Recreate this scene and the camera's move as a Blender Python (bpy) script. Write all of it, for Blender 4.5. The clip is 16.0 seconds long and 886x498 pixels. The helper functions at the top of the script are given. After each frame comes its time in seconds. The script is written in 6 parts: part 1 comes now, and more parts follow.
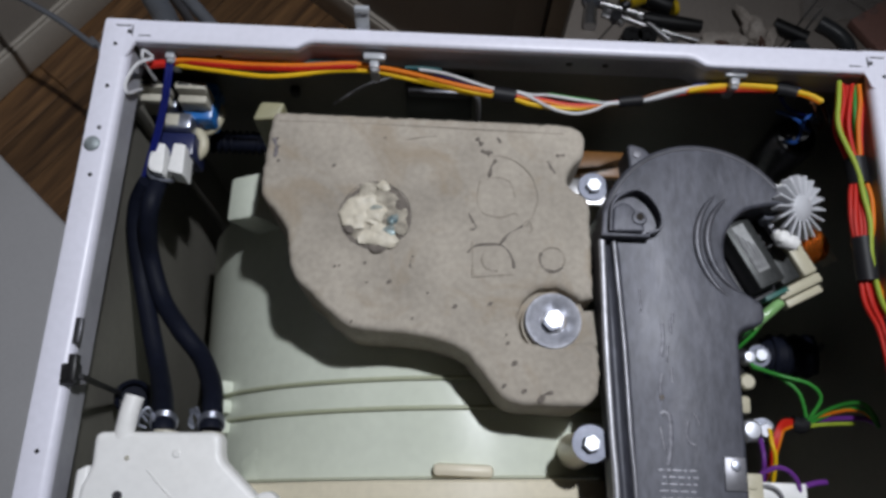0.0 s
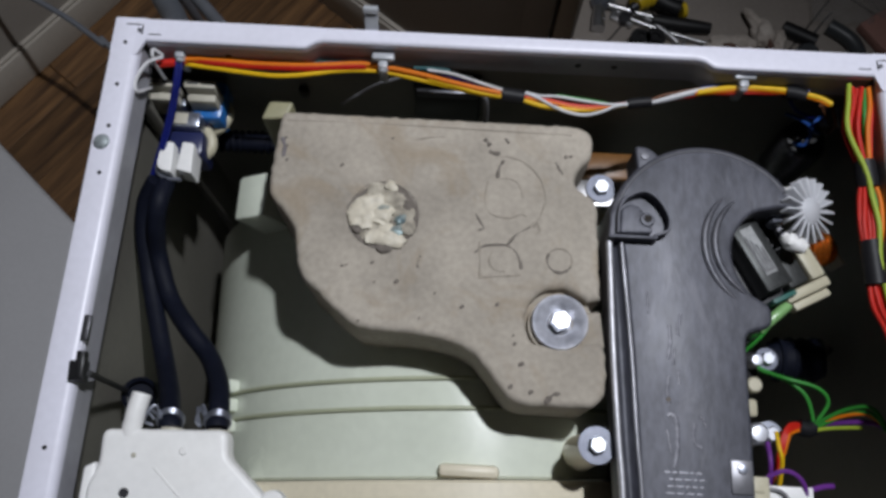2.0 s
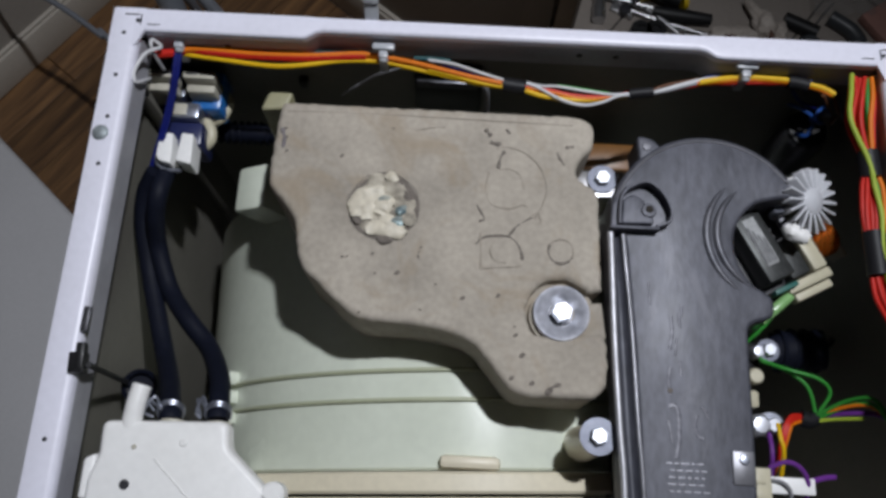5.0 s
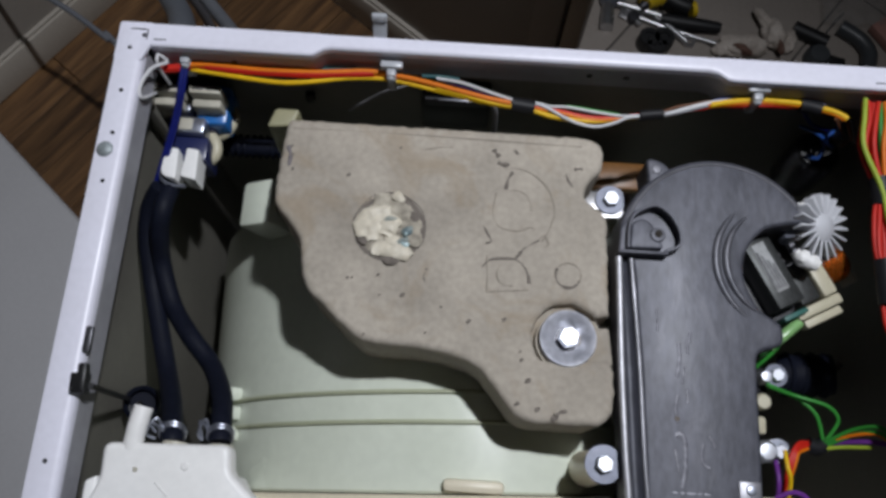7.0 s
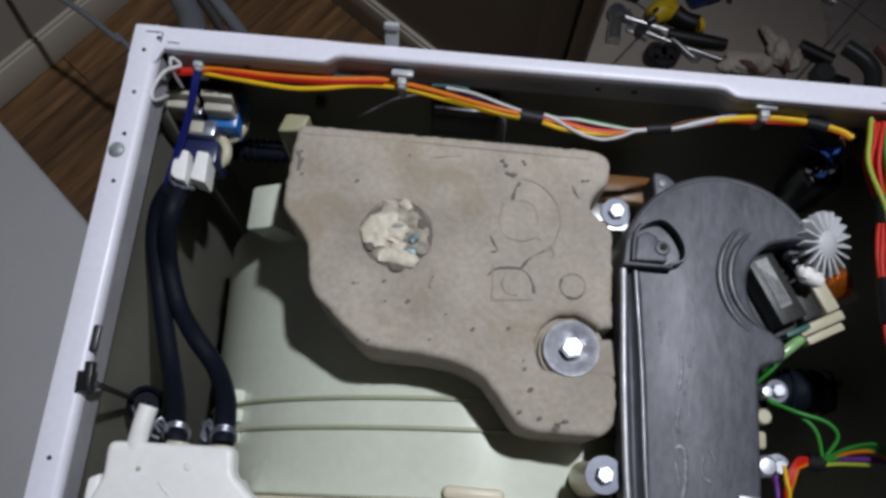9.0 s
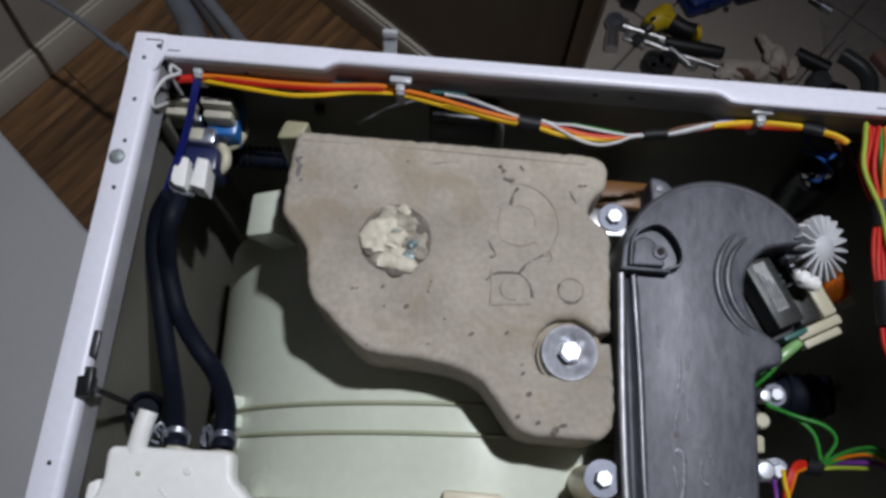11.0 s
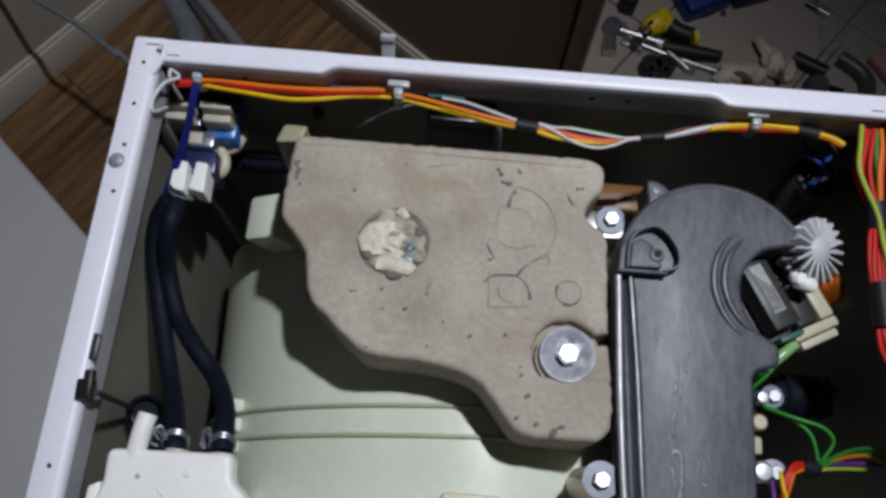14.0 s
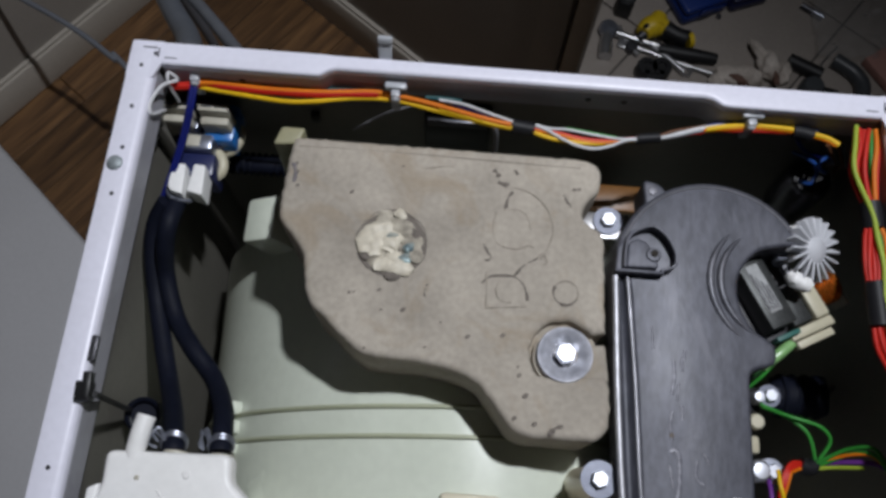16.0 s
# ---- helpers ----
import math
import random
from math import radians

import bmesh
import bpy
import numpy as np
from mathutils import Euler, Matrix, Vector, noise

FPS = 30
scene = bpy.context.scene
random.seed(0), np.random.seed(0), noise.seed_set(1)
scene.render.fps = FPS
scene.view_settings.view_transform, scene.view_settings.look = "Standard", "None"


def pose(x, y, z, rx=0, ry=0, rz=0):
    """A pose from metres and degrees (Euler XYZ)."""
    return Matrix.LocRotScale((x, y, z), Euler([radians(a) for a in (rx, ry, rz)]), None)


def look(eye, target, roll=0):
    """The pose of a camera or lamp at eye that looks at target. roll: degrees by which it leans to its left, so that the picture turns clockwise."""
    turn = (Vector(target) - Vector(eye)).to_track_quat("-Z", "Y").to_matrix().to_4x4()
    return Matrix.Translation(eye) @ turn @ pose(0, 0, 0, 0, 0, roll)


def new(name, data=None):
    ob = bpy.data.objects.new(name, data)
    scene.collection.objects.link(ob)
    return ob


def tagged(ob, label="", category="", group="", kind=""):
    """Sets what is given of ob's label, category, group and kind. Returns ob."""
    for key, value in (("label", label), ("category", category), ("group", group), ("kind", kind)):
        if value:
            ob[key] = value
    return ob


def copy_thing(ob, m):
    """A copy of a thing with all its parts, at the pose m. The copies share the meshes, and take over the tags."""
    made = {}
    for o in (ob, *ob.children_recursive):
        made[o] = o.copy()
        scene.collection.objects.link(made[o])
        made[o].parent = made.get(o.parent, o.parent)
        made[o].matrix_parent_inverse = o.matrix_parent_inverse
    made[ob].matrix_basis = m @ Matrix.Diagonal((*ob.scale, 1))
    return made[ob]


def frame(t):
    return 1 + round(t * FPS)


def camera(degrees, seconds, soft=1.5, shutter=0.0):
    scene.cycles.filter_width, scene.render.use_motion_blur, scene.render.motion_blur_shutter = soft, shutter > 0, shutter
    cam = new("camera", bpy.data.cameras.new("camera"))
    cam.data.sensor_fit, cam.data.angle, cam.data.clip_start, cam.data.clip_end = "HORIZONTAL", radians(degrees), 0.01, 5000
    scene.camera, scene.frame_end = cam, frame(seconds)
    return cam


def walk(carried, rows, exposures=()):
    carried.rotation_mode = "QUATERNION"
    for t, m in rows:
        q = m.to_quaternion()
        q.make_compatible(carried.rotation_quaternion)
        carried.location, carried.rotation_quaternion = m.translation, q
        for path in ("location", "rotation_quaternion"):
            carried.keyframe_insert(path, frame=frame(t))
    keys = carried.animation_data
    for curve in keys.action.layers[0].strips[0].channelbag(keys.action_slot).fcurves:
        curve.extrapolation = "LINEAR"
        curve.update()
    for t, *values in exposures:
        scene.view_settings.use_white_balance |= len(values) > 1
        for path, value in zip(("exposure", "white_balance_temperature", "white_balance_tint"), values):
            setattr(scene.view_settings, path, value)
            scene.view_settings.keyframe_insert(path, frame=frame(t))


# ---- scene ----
cam = camera(58.4, 16.0, soft=3.3)
PATH = [
    (0, (-0.036, -0.338, 1.372), (-0.037, 0.273, -0.532), 2.4),
    (0.5, (-0.036, -0.335, 1.372), (-0.04, 0.277, -0.532), 2.2),
    (1, (-0.037, -0.335, 1.371), (-0.053, 0.273, -0.535), 1.6),
    (1.5, (-0.036, -0.337, 1.37), (-0.054, 0.27, -0.536), 1.4),
    (2, (-0.037, -0.339, 1.372), (-0.053, 0.275, -0.531), 1.5),
    (2.5, (-0.036, -0.342, 1.371), (-0.054, 0.272, -0.532), 1.0),
    (3, (-0.037, -0.34, 1.37), (-0.056, 0.272, -0.535), 1.0),
    (3.5, (-0.037, -0.339, 1.369), (-0.056, 0.264, -0.538), 1.2),
    (4, (-0.038, -0.34, 1.369), (-0.055, 0.259, -0.539), 1.3),
    (6.3, (-0.037, -0.34, 1.371), (-0.051, 0.258, -0.538), 1.6),
    (6.5, (-0.04, -0.33, 1.373), (-0.058, 0.263, -0.537), 1.3),
    (7, (-0.041, -0.321, 1.369), (-0.063, 0.269, -0.542), 1.6),
    (7.5, (-0.044, -0.319, 1.371), (-0.067, 0.271, -0.54), 2.0),
    (8, (-0.044, -0.321, 1.373), (-0.071, 0.277, -0.535), 2.2),
    (8.5, (-0.046, -0.321, 1.373), (-0.069, 0.281, -0.534), 2.8),
    (9, (-0.045, -0.323, 1.373), (-0.07, 0.287, -0.531), 2.8),
    (11.5, (-0.044, -0.327, 1.375), (-0.07, 0.307, -0.521), 2.6),
    (12, (-0.044, -0.327, 1.375), (-0.072, 0.306, -0.522), 2.6),
    (12.5, (-0.045, -0.327, 1.376), (-0.071, 0.304, -0.522), 2.8),
    (13, (-0.046, -0.328, 1.377), (-0.072, 0.306, -0.52), 3.0),
    (13.5, (-0.043, -0.33, 1.378), (-0.067, 0.313, -0.516), 2.8),
    (14, (-0.043, -0.329, 1.377), (-0.068, 0.315, -0.516), 2.6),
    (14.5, (-0.043, -0.331, 1.378), (-0.068, 0.315, -0.515), 2.6),
    (15, (-0.043, -0.332, 1.377), (-0.066, 0.316, -0.515), 2.7),
    (15.5, (-0.043, -0.333, 1.379), (-0.065, 0.32, -0.512), 2.8),
    (16, (-0.043, -0.332, 1.378), (-0.062, 0.323, -0.512), 2.9),
]
walk(cam, [(t, look(eye, target, roll)) for t, eye, target, roll in PATH])

# ---- world, lamp, exposure ----
world = bpy.data.worlds.new("world")
scene.world = world
world.use_nodes = True
world.node_tree.nodes["Background"].inputs[0].default_value = (0.75, 0.85, 1.0, 1)
world.node_tree.nodes["Background"].inputs[1].default_value = 0.008
LAMP = (0.30, 0.13, 2.25)
bulb = bpy.data.lights.new("ceiling_lamp", "SPOT")
bulb.spot_size, bulb.spot_blend = radians(110), 1.0
bulb.energy, bulb.shadow_soft_size, bulb.color = 86, 0.028, (0.955, 0.985, 1.06)
new("ceiling_lamp", bulb).matrix_world = look(LAMP, (-0.32, -0.36, 0.80))   # a lamp under the ceiling, turned to the open machine
scene.view_settings.exposure = 0.0

H = 0.85          # top of the machine's rim
HALF = 0.2990     # half its width


# ---- materials ----
def material(name, base, rough=0.5, metal=0.0, other=None, scale=30, amount=0.5, bump=0.0, bump_scale=200,
             fine=0.15, spec=0.5, vary=0.0, coat=0.0, stretch=(1, 1, 1), alpha=1.0, trans=0.0, rough_vary=0.1,
             stain=None, stain_scale=14, stain_amount=0.6, stain_from=0.52):
    """Principled surface: two colours mixed by a broad noise, a fine grain on top, bump and uneven gloss."""
    m = bpy.data.materials.new(name)
    m.use_nodes = True
    nt = m.node_tree
    b = nt.nodes["Principled BSDF"]
    link = nt.links.new
    co = nt.nodes.new("ShaderNodeTexCoord")
    mp = nt.nodes.new("ShaderNodeMapping")
    mp.inputs["Scale"].default_value = stretch
    link(co.outputs["Object"], mp.inputs["Vector"])
    big = nt.nodes.new("ShaderNodeTexNoise")
    big.inputs["Scale"].default_value, big.inputs["Detail"].default_value = scale, 5
    small = nt.nodes.new("ShaderNodeTexNoise")
    small.inputs["Scale"].default_value, small.inputs["Detail"].default_value = bump_scale, 4
    for n in (big, small):
        link(mp.outputs[0], n.inputs["Vector"])
    ramp = nt.nodes.new("ShaderNodeMapRange")
    ramp.inputs[1].default_value, ramp.inputs[2].default_value = 0.35, 0.68
    ramp.inputs[4].default_value = amount
    link(big.outputs["Fac"], ramp.inputs[0])
    mix = nt.nodes.new("ShaderNodeMix")
    mix.data_type = "RGBA"
    mix.inputs[6].default_value = (*base, 1)
    mix.inputs[7].default_value = (*(other or [c * 0.8 for c in base]), 1)
    link(ramp.outputs[0], mix.inputs[0])
    grain = nt.nodes.new("ShaderNodeMix")
    grain.data_type, grain.blend_type = "RGBA", "MULTIPLY"
    gr = nt.nodes.new("ShaderNodeMapRange")
    gr.inputs[1].default_value, gr.inputs[2].default_value = 0.3, 0.7
    gr.inputs[3].default_value, gr.inputs[4].default_value = 1 - fine, 1 + fine
    link(small.outputs["Fac"], gr.inputs[0])
    grain.inputs[0].default_value = 1
    link(mix.outputs[2], grain.inputs[6])
    link(gr.outputs[0], grain.inputs[7])
    out = grain.outputs[2]
    if stain:
        blot = nt.nodes.new("ShaderNodeTexNoise")
        blot.inputs["Scale"].default_value, blot.inputs["Detail"].default_value, blot.inputs["Distortion"].default_value = stain_scale, 7, 1.2
        blot.inputs["Roughness"].default_value = 0.62
        link(mp.outputs[0], blot.inputs["Vector"])
        edge = nt.nodes.new("ShaderNodeMapRange")
        edge.inputs[1].default_value, edge.inputs[2].default_value, edge.inputs[4].default_value = stain_from, stain_from + 0.16, stain_amount
        link(blot.outputs["Fac"], edge.inputs[0])
        over = nt.nodes.new("ShaderNodeMix")
        over.data_type = "RGBA"
        over.inputs[7].default_value = (*stain, 1)
        link(edge.outputs[0], over.inputs[0])
        link(out, over.inputs[6])
        out = over.outputs[2]
    if vary:
        info = nt.nodes.new("ShaderNodeObjectInfo")
        vr = nt.nodes.new("ShaderNodeMapRange")
        vr.inputs[3].default_value, vr.inputs[4].default_value = 1 - vary, 1 + vary
        link(info.outputs["Random"], vr.inputs[0])
        v = nt.nodes.new("ShaderNodeMix")
        v.data_type, v.blend_type = "RGBA", "MULTIPLY"
        v.inputs[0].default_value = 1
        link(out, v.inputs[6])
        link(vr.outputs[0], v.inputs[7])
        out = v.outputs[2]
    link(out, b.inputs["Base Color"])
    rr = nt.nodes.new("ShaderNodeMapRange")
    rr.inputs[3].default_value, rr.inputs[4].default_value = max(rough - rough_vary, 0.03), min(rough + rough_vary, 1)
    link(big.outputs["Fac"], rr.inputs[0])
    link(rr.outputs[0], b.inputs["Roughness"])
    b.inputs["Metallic"].default_value = metal
    b.inputs["Specular IOR Level"].default_value = spec
    b.inputs["Coat Weight"].default_value = coat
    b.inputs["Transmission Weight"].default_value = trans
    b.inputs["Alpha"].default_value = alpha
    if bump:
        bp = nt.nodes.new("ShaderNodeBump")
        bp.inputs["Strength"].default_value, bp.inputs["Distance"].default_value = bump, 0.001
        link(small.outputs["Fac"], bp.inputs["Height"])
        link(bp.outputs[0], b.inputs["Normal"])
    return m


PAINT = material("white_enamel", (0.70, 0.70, 0.79), 0.34, scale=18, amount=0.3, fine=0.03, other=(0.62, 0.61, 0.67), spec=0.35)
# greyer copy of the white enamel; the inner lips' shade is in its colour
LIP_SHADE = material("shade_grey_enamel", (0.33, 0.33, 0.36), 0.45, scale=22, amount=0.6, fine=0.05, other=(0.24, 0.24, 0.255), spec=0.3)
PLUG = material("dull_grey_plug", (0.30, 0.34, 0.35), 0.5, metal=0.2, scale=160, amount=0.9, other=(0.15, 0.17, 0.18), fine=0.2)
# sheet tone lowered so that the shaded right and rear gaps stay dark
PANEL = material("shade_toned_raw_steel", (0.145, 0.138, 0.118), 0.5, scale=9, amount=0.6, fine=0.06, other=(0.105, 0.10, 0.085))
CONCRETE = material("cast_concrete", (0.43, 0.387, 0.325), 0.85, scale=11, amount=0.95, other=(0.27, 0.242, 0.203), bump=0.22, bump_scale=240, fine=0.10, spec=0.25, stain=(0.275, 0.215, 0.145), stain_scale=17, stain_amount=0.55)
PIT = material("concrete_pit", (0.16, 0.14, 0.122), 0.95, spec=0.1)
STAIN = material("blue_grey_stain", (0.17, 0.155, 0.16), 0.9, spec=0.15)
GROOVE = material("moulded_concrete_line", (0.30, 0.267, 0.222), 0.9, spec=0.2)
ALU = material("die_cast_aluminium", (0.045, 0.047, 0.060), 0.50, metal=0.22, scale=26, amount=1.0, other=(0.078, 0.080, 0.098), bump=0.15, bump_scale=240, fine=0.25, stretch=(1, 0.4, 1), rough_vary=0.16, stain=(0.125, 0.125, 0.145), stain_scale=30, stain_amount=0.7, stain_from=0.56)
ALU_EDGE = material("pale_aluminium_edge", (0.46, 0.46, 0.49), 0.44, metal=0.60, scale=40, amount=0.6, fine=0.1)
ALU_HIGHLIT = material("highlit_scroll_aluminium", (0.11, 0.11, 0.125), 0.42, metal=0.4, scale=40, amount=0.9, other=(0.055, 0.057, 0.07), fine=0.2)
ALU_RIDGE = material("pale_aluminium_ridge", (0.30, 0.30, 0.33), 0.38, metal=0.6, scale=30, amount=0.8, other=(0.14, 0.14, 0.15), fine=0.1)
RUBBED = material("pale_rubbed_aluminium", (0.165, 0.165, 0.185), 0.5, metal=0.3, scale=90, amount=0.9, other=(0.10, 0.10, 0.12), fine=0.3, bump_scale=300, bump=0.15)
ALU_DARK = material("dark_aluminium", (0.07, 0.07, 0.075), 0.55, metal=0.5, scale=40, fine=0.2)
TUB = material("milky_green_plastic", (0.64, 0.68, 0.58), 0.25, scale=7, amount=0.5, other=(0.49, 0.53, 0.43), fine=0.03, bump=0.05, bump_scale=120)
OLIVE = material("aged_olive_plastic", (0.30, 0.285, 0.175), 0.45, scale=40, fine=0.06)
TUB_RIB = material("olive_rib_plastic", (0.40, 0.42, 0.29), 0.45, scale=30, fine=0.05)
CREAM = material("cream_plastic", (0.70, 0.64, 0.49), 0.4, scale=12, amount=0.4, fine=0.04)
WHITE = material("white_plastic", (0.80, 0.80, 0.79), 0.42, scale=10, amount=0.4, fine=0.03, other=(0.66, 0.65, 0.61))
IVORY = material("ivory_plastic", (0.50, 0.465, 0.34), 0.45, scale=30, fine=0.05)
GREYPLASTIC = material("pale_grey_plastic", (0.42, 0.40, 0.33), 0.5, scale=40, fine=0.06)
RUBBER = material("black_rubber", (0.006, 0.0075, 0.015), 0.6, scale=30, fine=0.15, spec=0.14)
BLACK = material("black_plastic", (0.012, 0.012, 0.013), 0.38, fine=0.1)
TAPE = material("black_tape", (0.012, 0.012, 0.014), 0.5, fine=0.1, spec=0.25, bump=0.2, bump_scale=150)
ZINC = material("zinc_plated_steel", (0.30, 0.32, 0.38), 0.32, metal=0.85, scale=90, amount=0.5, fine=0.08, other=(0.40, 0.42, 0.47))
HEAD = material("bright_bolt_steel", (0.56, 0.58, 0.63), 0.40, metal=0.65, scale=90, fine=0.08)
WASHER = material("blue_zinc_washer", (0.12, 0.13, 0.165), 0.42, metal=0.35, scale=120, amount=0.7, other=(0.12, 0.13, 0.17), fine=0.12)
CUP = material("dull_zinc_plate", (0.60, 0.61, 0.67), 0.40, metal=0.62, scale=110, amount=0.7, fine=0.12, other=(0.22, 0.23, 0.27))
STEEL = material("steel", (0.55, 0.55, 0.56), 0.30, metal=0.88, scale=60, fine=0.1)
DARKSTEEL = material("dark_steel", (0.10, 0.10, 0.11), 0.4, metal=0.8, scale=60, fine=0.15)
LAMINATE = material("lamination_steel", (0.06, 0.063, 0.062), 0.45, metal=0.6, scale=60, fine=0.2, stretch=(1, 1, 20))
COPPER = material("enamelled_copper", (0.66, 0.20, 0.03), 0.28, metal=0.85, scale=120, fine=0.25, stretch=(8, 1, 1))
CLEAR = material("clear_nylon", (0.50, 0.52, 0.55), 0.3, fine=0.03, alpha=0.8)
NYLON = material("white_nylon", (0.56, 0.57, 0.60), 0.45, trans=0.0, fine=0.03)
PUTTY = material("dried_putty", (0.60, 0.555, 0.45), 0.55, scale=70, amount=0.7, other=(0.48, 0.43, 0.33), bump=0.4, bump_scale=160, fine=0.15)
# shaded copy of the putty, for its base and the darker folds
PUTTY_SHADE = material("shaded_putty", (0.45, 0.41, 0.33), 0.75, scale=110, amount=0.9, other=(0.16, 0.14, 0.11), bump=0.3, bump_scale=180, fine=0.15)
PUTTY_GLINT = material("teal_putty_glint", (0.42, 0.55, 0.56), 0.25, scale=120, fine=0.15)
PUTTY_BLUE = material("teal_stained_putty", (0.09, 0.14, 0.155), 0.6, scale=80, amount=0.9, other=(0.4, 0.4, 0.34), fine=0.2)
BLUE = material("blue_wire_jacket", (0.008, 0.013, 0.13), 0.35, fine=0.08)
MIDBLUE = material("mid_blue_wire", (0.015, 0.06, 0.24), 0.38, fine=0.08)
BRIGHTBLUE = material("bright_blue_plastic", (0.02, 0.15, 0.45), 0.3, fine=0.08)
NAVY = material("navy_plastic", (0.015, 0.02, 0.075), 0.35, fine=0.1)
WIRES = {
    "red": material("red_wire", (0.50, 0.018, 0.010), 0.5, fine=0.05, spec=0.22), "orange": material("orange_wire", (0.66, 0.165, 0.006), 0.5, fine=0.05, spec=0.22),
    "yellow": material("yellow_wire", (0.70, 0.43, 0.008), 0.5, fine=0.05, spec=0.22), "white": material("white_wire", (0.56, 0.56, 0.57), 0.5, fine=0.05, spec=0.22),
    "teal": material("teal_wire", (0.01, 0.07, 0.075), 0.45, fine=0.05, spec=0.25),
    "green": material("green_wire", (0.03, 0.22, 0.03), 0.5, fine=0.05, spec=0.22), "lime": material("lime_wire", (0.31, 0.40, 0.04), 0.5, fine=0.05, spec=0.22),
    "purple": material("purple_wire", (0.13, 0.03, 0.22), 0.5, fine=0.05, spec=0.22), "grey": material("grey_wire", (0.22, 0.22, 0.23), 0.5, fine=0.05, spec=0.22),
    "blue": BLUE, "black": BLACK, "brown": material("brown_wire", (0.12, 0.05, 0.025), 0.5, fine=0.05, spec=0.22)}
PEEL = material("smudged_paper_label", (0.33, 0.34, 0.34), 0.5, scale=120, amount=0.8, other=(0.2, 0.2, 0.2), fine=0.2)
WALLPAINT = material("taupe_wall_paint", (0.31, 0.28, 0.245), 0.75, scale=5, amount=0.4, fine=0.05, bump=0.15, bump_scale=240)
DARKGAP = material("dark_gap", (0.02, 0.016, 0.012), 0.9)
JAMB = material("brown_jamb", (0.36, 0.31, 0.25), 0.6, scale=14, amount=0.5, fine=0.08)
BASEBOARD = material("painted_baseboard", (0.44, 0.40, 0.345), 0.55, scale=8, amount=0.4, fine=0.05)
CEIL = material("ceiling_paint", (0.45, 0.44, 0.42), 0.9, scale=3)
DIMPAINT = material("bounce_dimming_paint", (0.12, 0.11, 0.10), 0.8, scale=3)
OAK = material("brown_oak_plank", (0.175, 0.092, 0.038), 0.45, scale=48, amount=1.0, other=(0.06, 0.029, 0.012), fine=0.3, vary=0.28, stretch=(1, 0.07, 1), bump_scale=170, bump=0.15)
TILE = material("beige_floor_tile", (0.34, 0.30, 0.265), 0.4, scale=6, amount=0.5, fine=0.06, vary=0.05)
GROUT = material("dark_grout", (0.10, 0.09, 0.08), 0.9, scale=20)
CABINET = material("white_laminate", (0.50, 0.50, 0.515), 0.55, scale=4, amount=0.3, fine=0.03)
AMBER = material("amber_brown_plastic", (0.17, 0.075, 0.018), 0.4, scale=20, fine=0.1)


# ---- building helpers ----
from mathutils.geometry import delaunay_2d_cdt


def finish(ob, mat, smooth=40):
    me = ob.data
    me.materials.append(mat)
    for p in me.polygons:
        p.use_smooth = abs(p.normal.z) < 0.9995
    me.set_sharp_from_angle(angle=radians(smooth))
    return ob


def part(name, bm, mat, parent=None, label="", smooth=40):
    me = bpy.data.meshes.new(name)
    bmesh.ops.recalc_face_normals(bm, faces=bm.faces)
    bm.to_mesh(me)
    bm.free()
    ob = new(name, me)
    finish(ob, mat, smooth)
    if parent:
        ob.parent = parent
    return tagged(ob, label=label)


def thing(name, label, category, group="", kind=""):
    return tagged(new(name), label, category, group, kind)


def box(lo, hi, bevel=0.0, seg=2, m=None):
    bm = bmesh.new()
    c = [(a + b) / 2 for a, b in zip(lo, hi)]
    s = [b - a for a, b in zip(lo, hi)]
    bmesh.ops.create_cube(bm, size=1, matrix=Matrix.Translation(c) @ Matrix.Diagonal((*s, 1)))
    if bevel:
        bmesh.ops.bevel(bm, geom=bm.edges[:], offset=bevel, segments=seg, affect="EDGES", profile=0.5)
    if m:
        bmesh.ops.transform(bm, matrix=m, verts=bm.verts)
    return bm


def join(*bms):
    out = bmesh.new()
    for b in bms:
        me = bpy.data.meshes.new("join")
        b.to_mesh(me)
        b.free()
        out.from_mesh(me)
        bpy.data.meshes.remove(me)
    return out


def smooth_line(pts, steps=6, closed=False):
    """Points of a Catmull-Rom line through pts."""
    p = [Vector(q) for q in pts]
    n = len(p)
    out = []
    for i in range(n if closed else n - 1):
        a, b, c, d = ((p[(i - 1) % n], p[i], p[(i + 1) % n], p[(i + 2) % n]) if closed else
                      (p[max(i - 1, 0)], p[i], p[i + 1], p[min(i + 2, n - 1)]))
        for k in range(steps):
            t = k / steps
            out.append(0.5 * (2 * b + (c - a) * t + (2 * a - 5 * b + 4 * c - d) * t * t + (3 * b - a - 3 * c + d) * t ** 3))
    if not closed:
        out.append(p[-1])
    return out


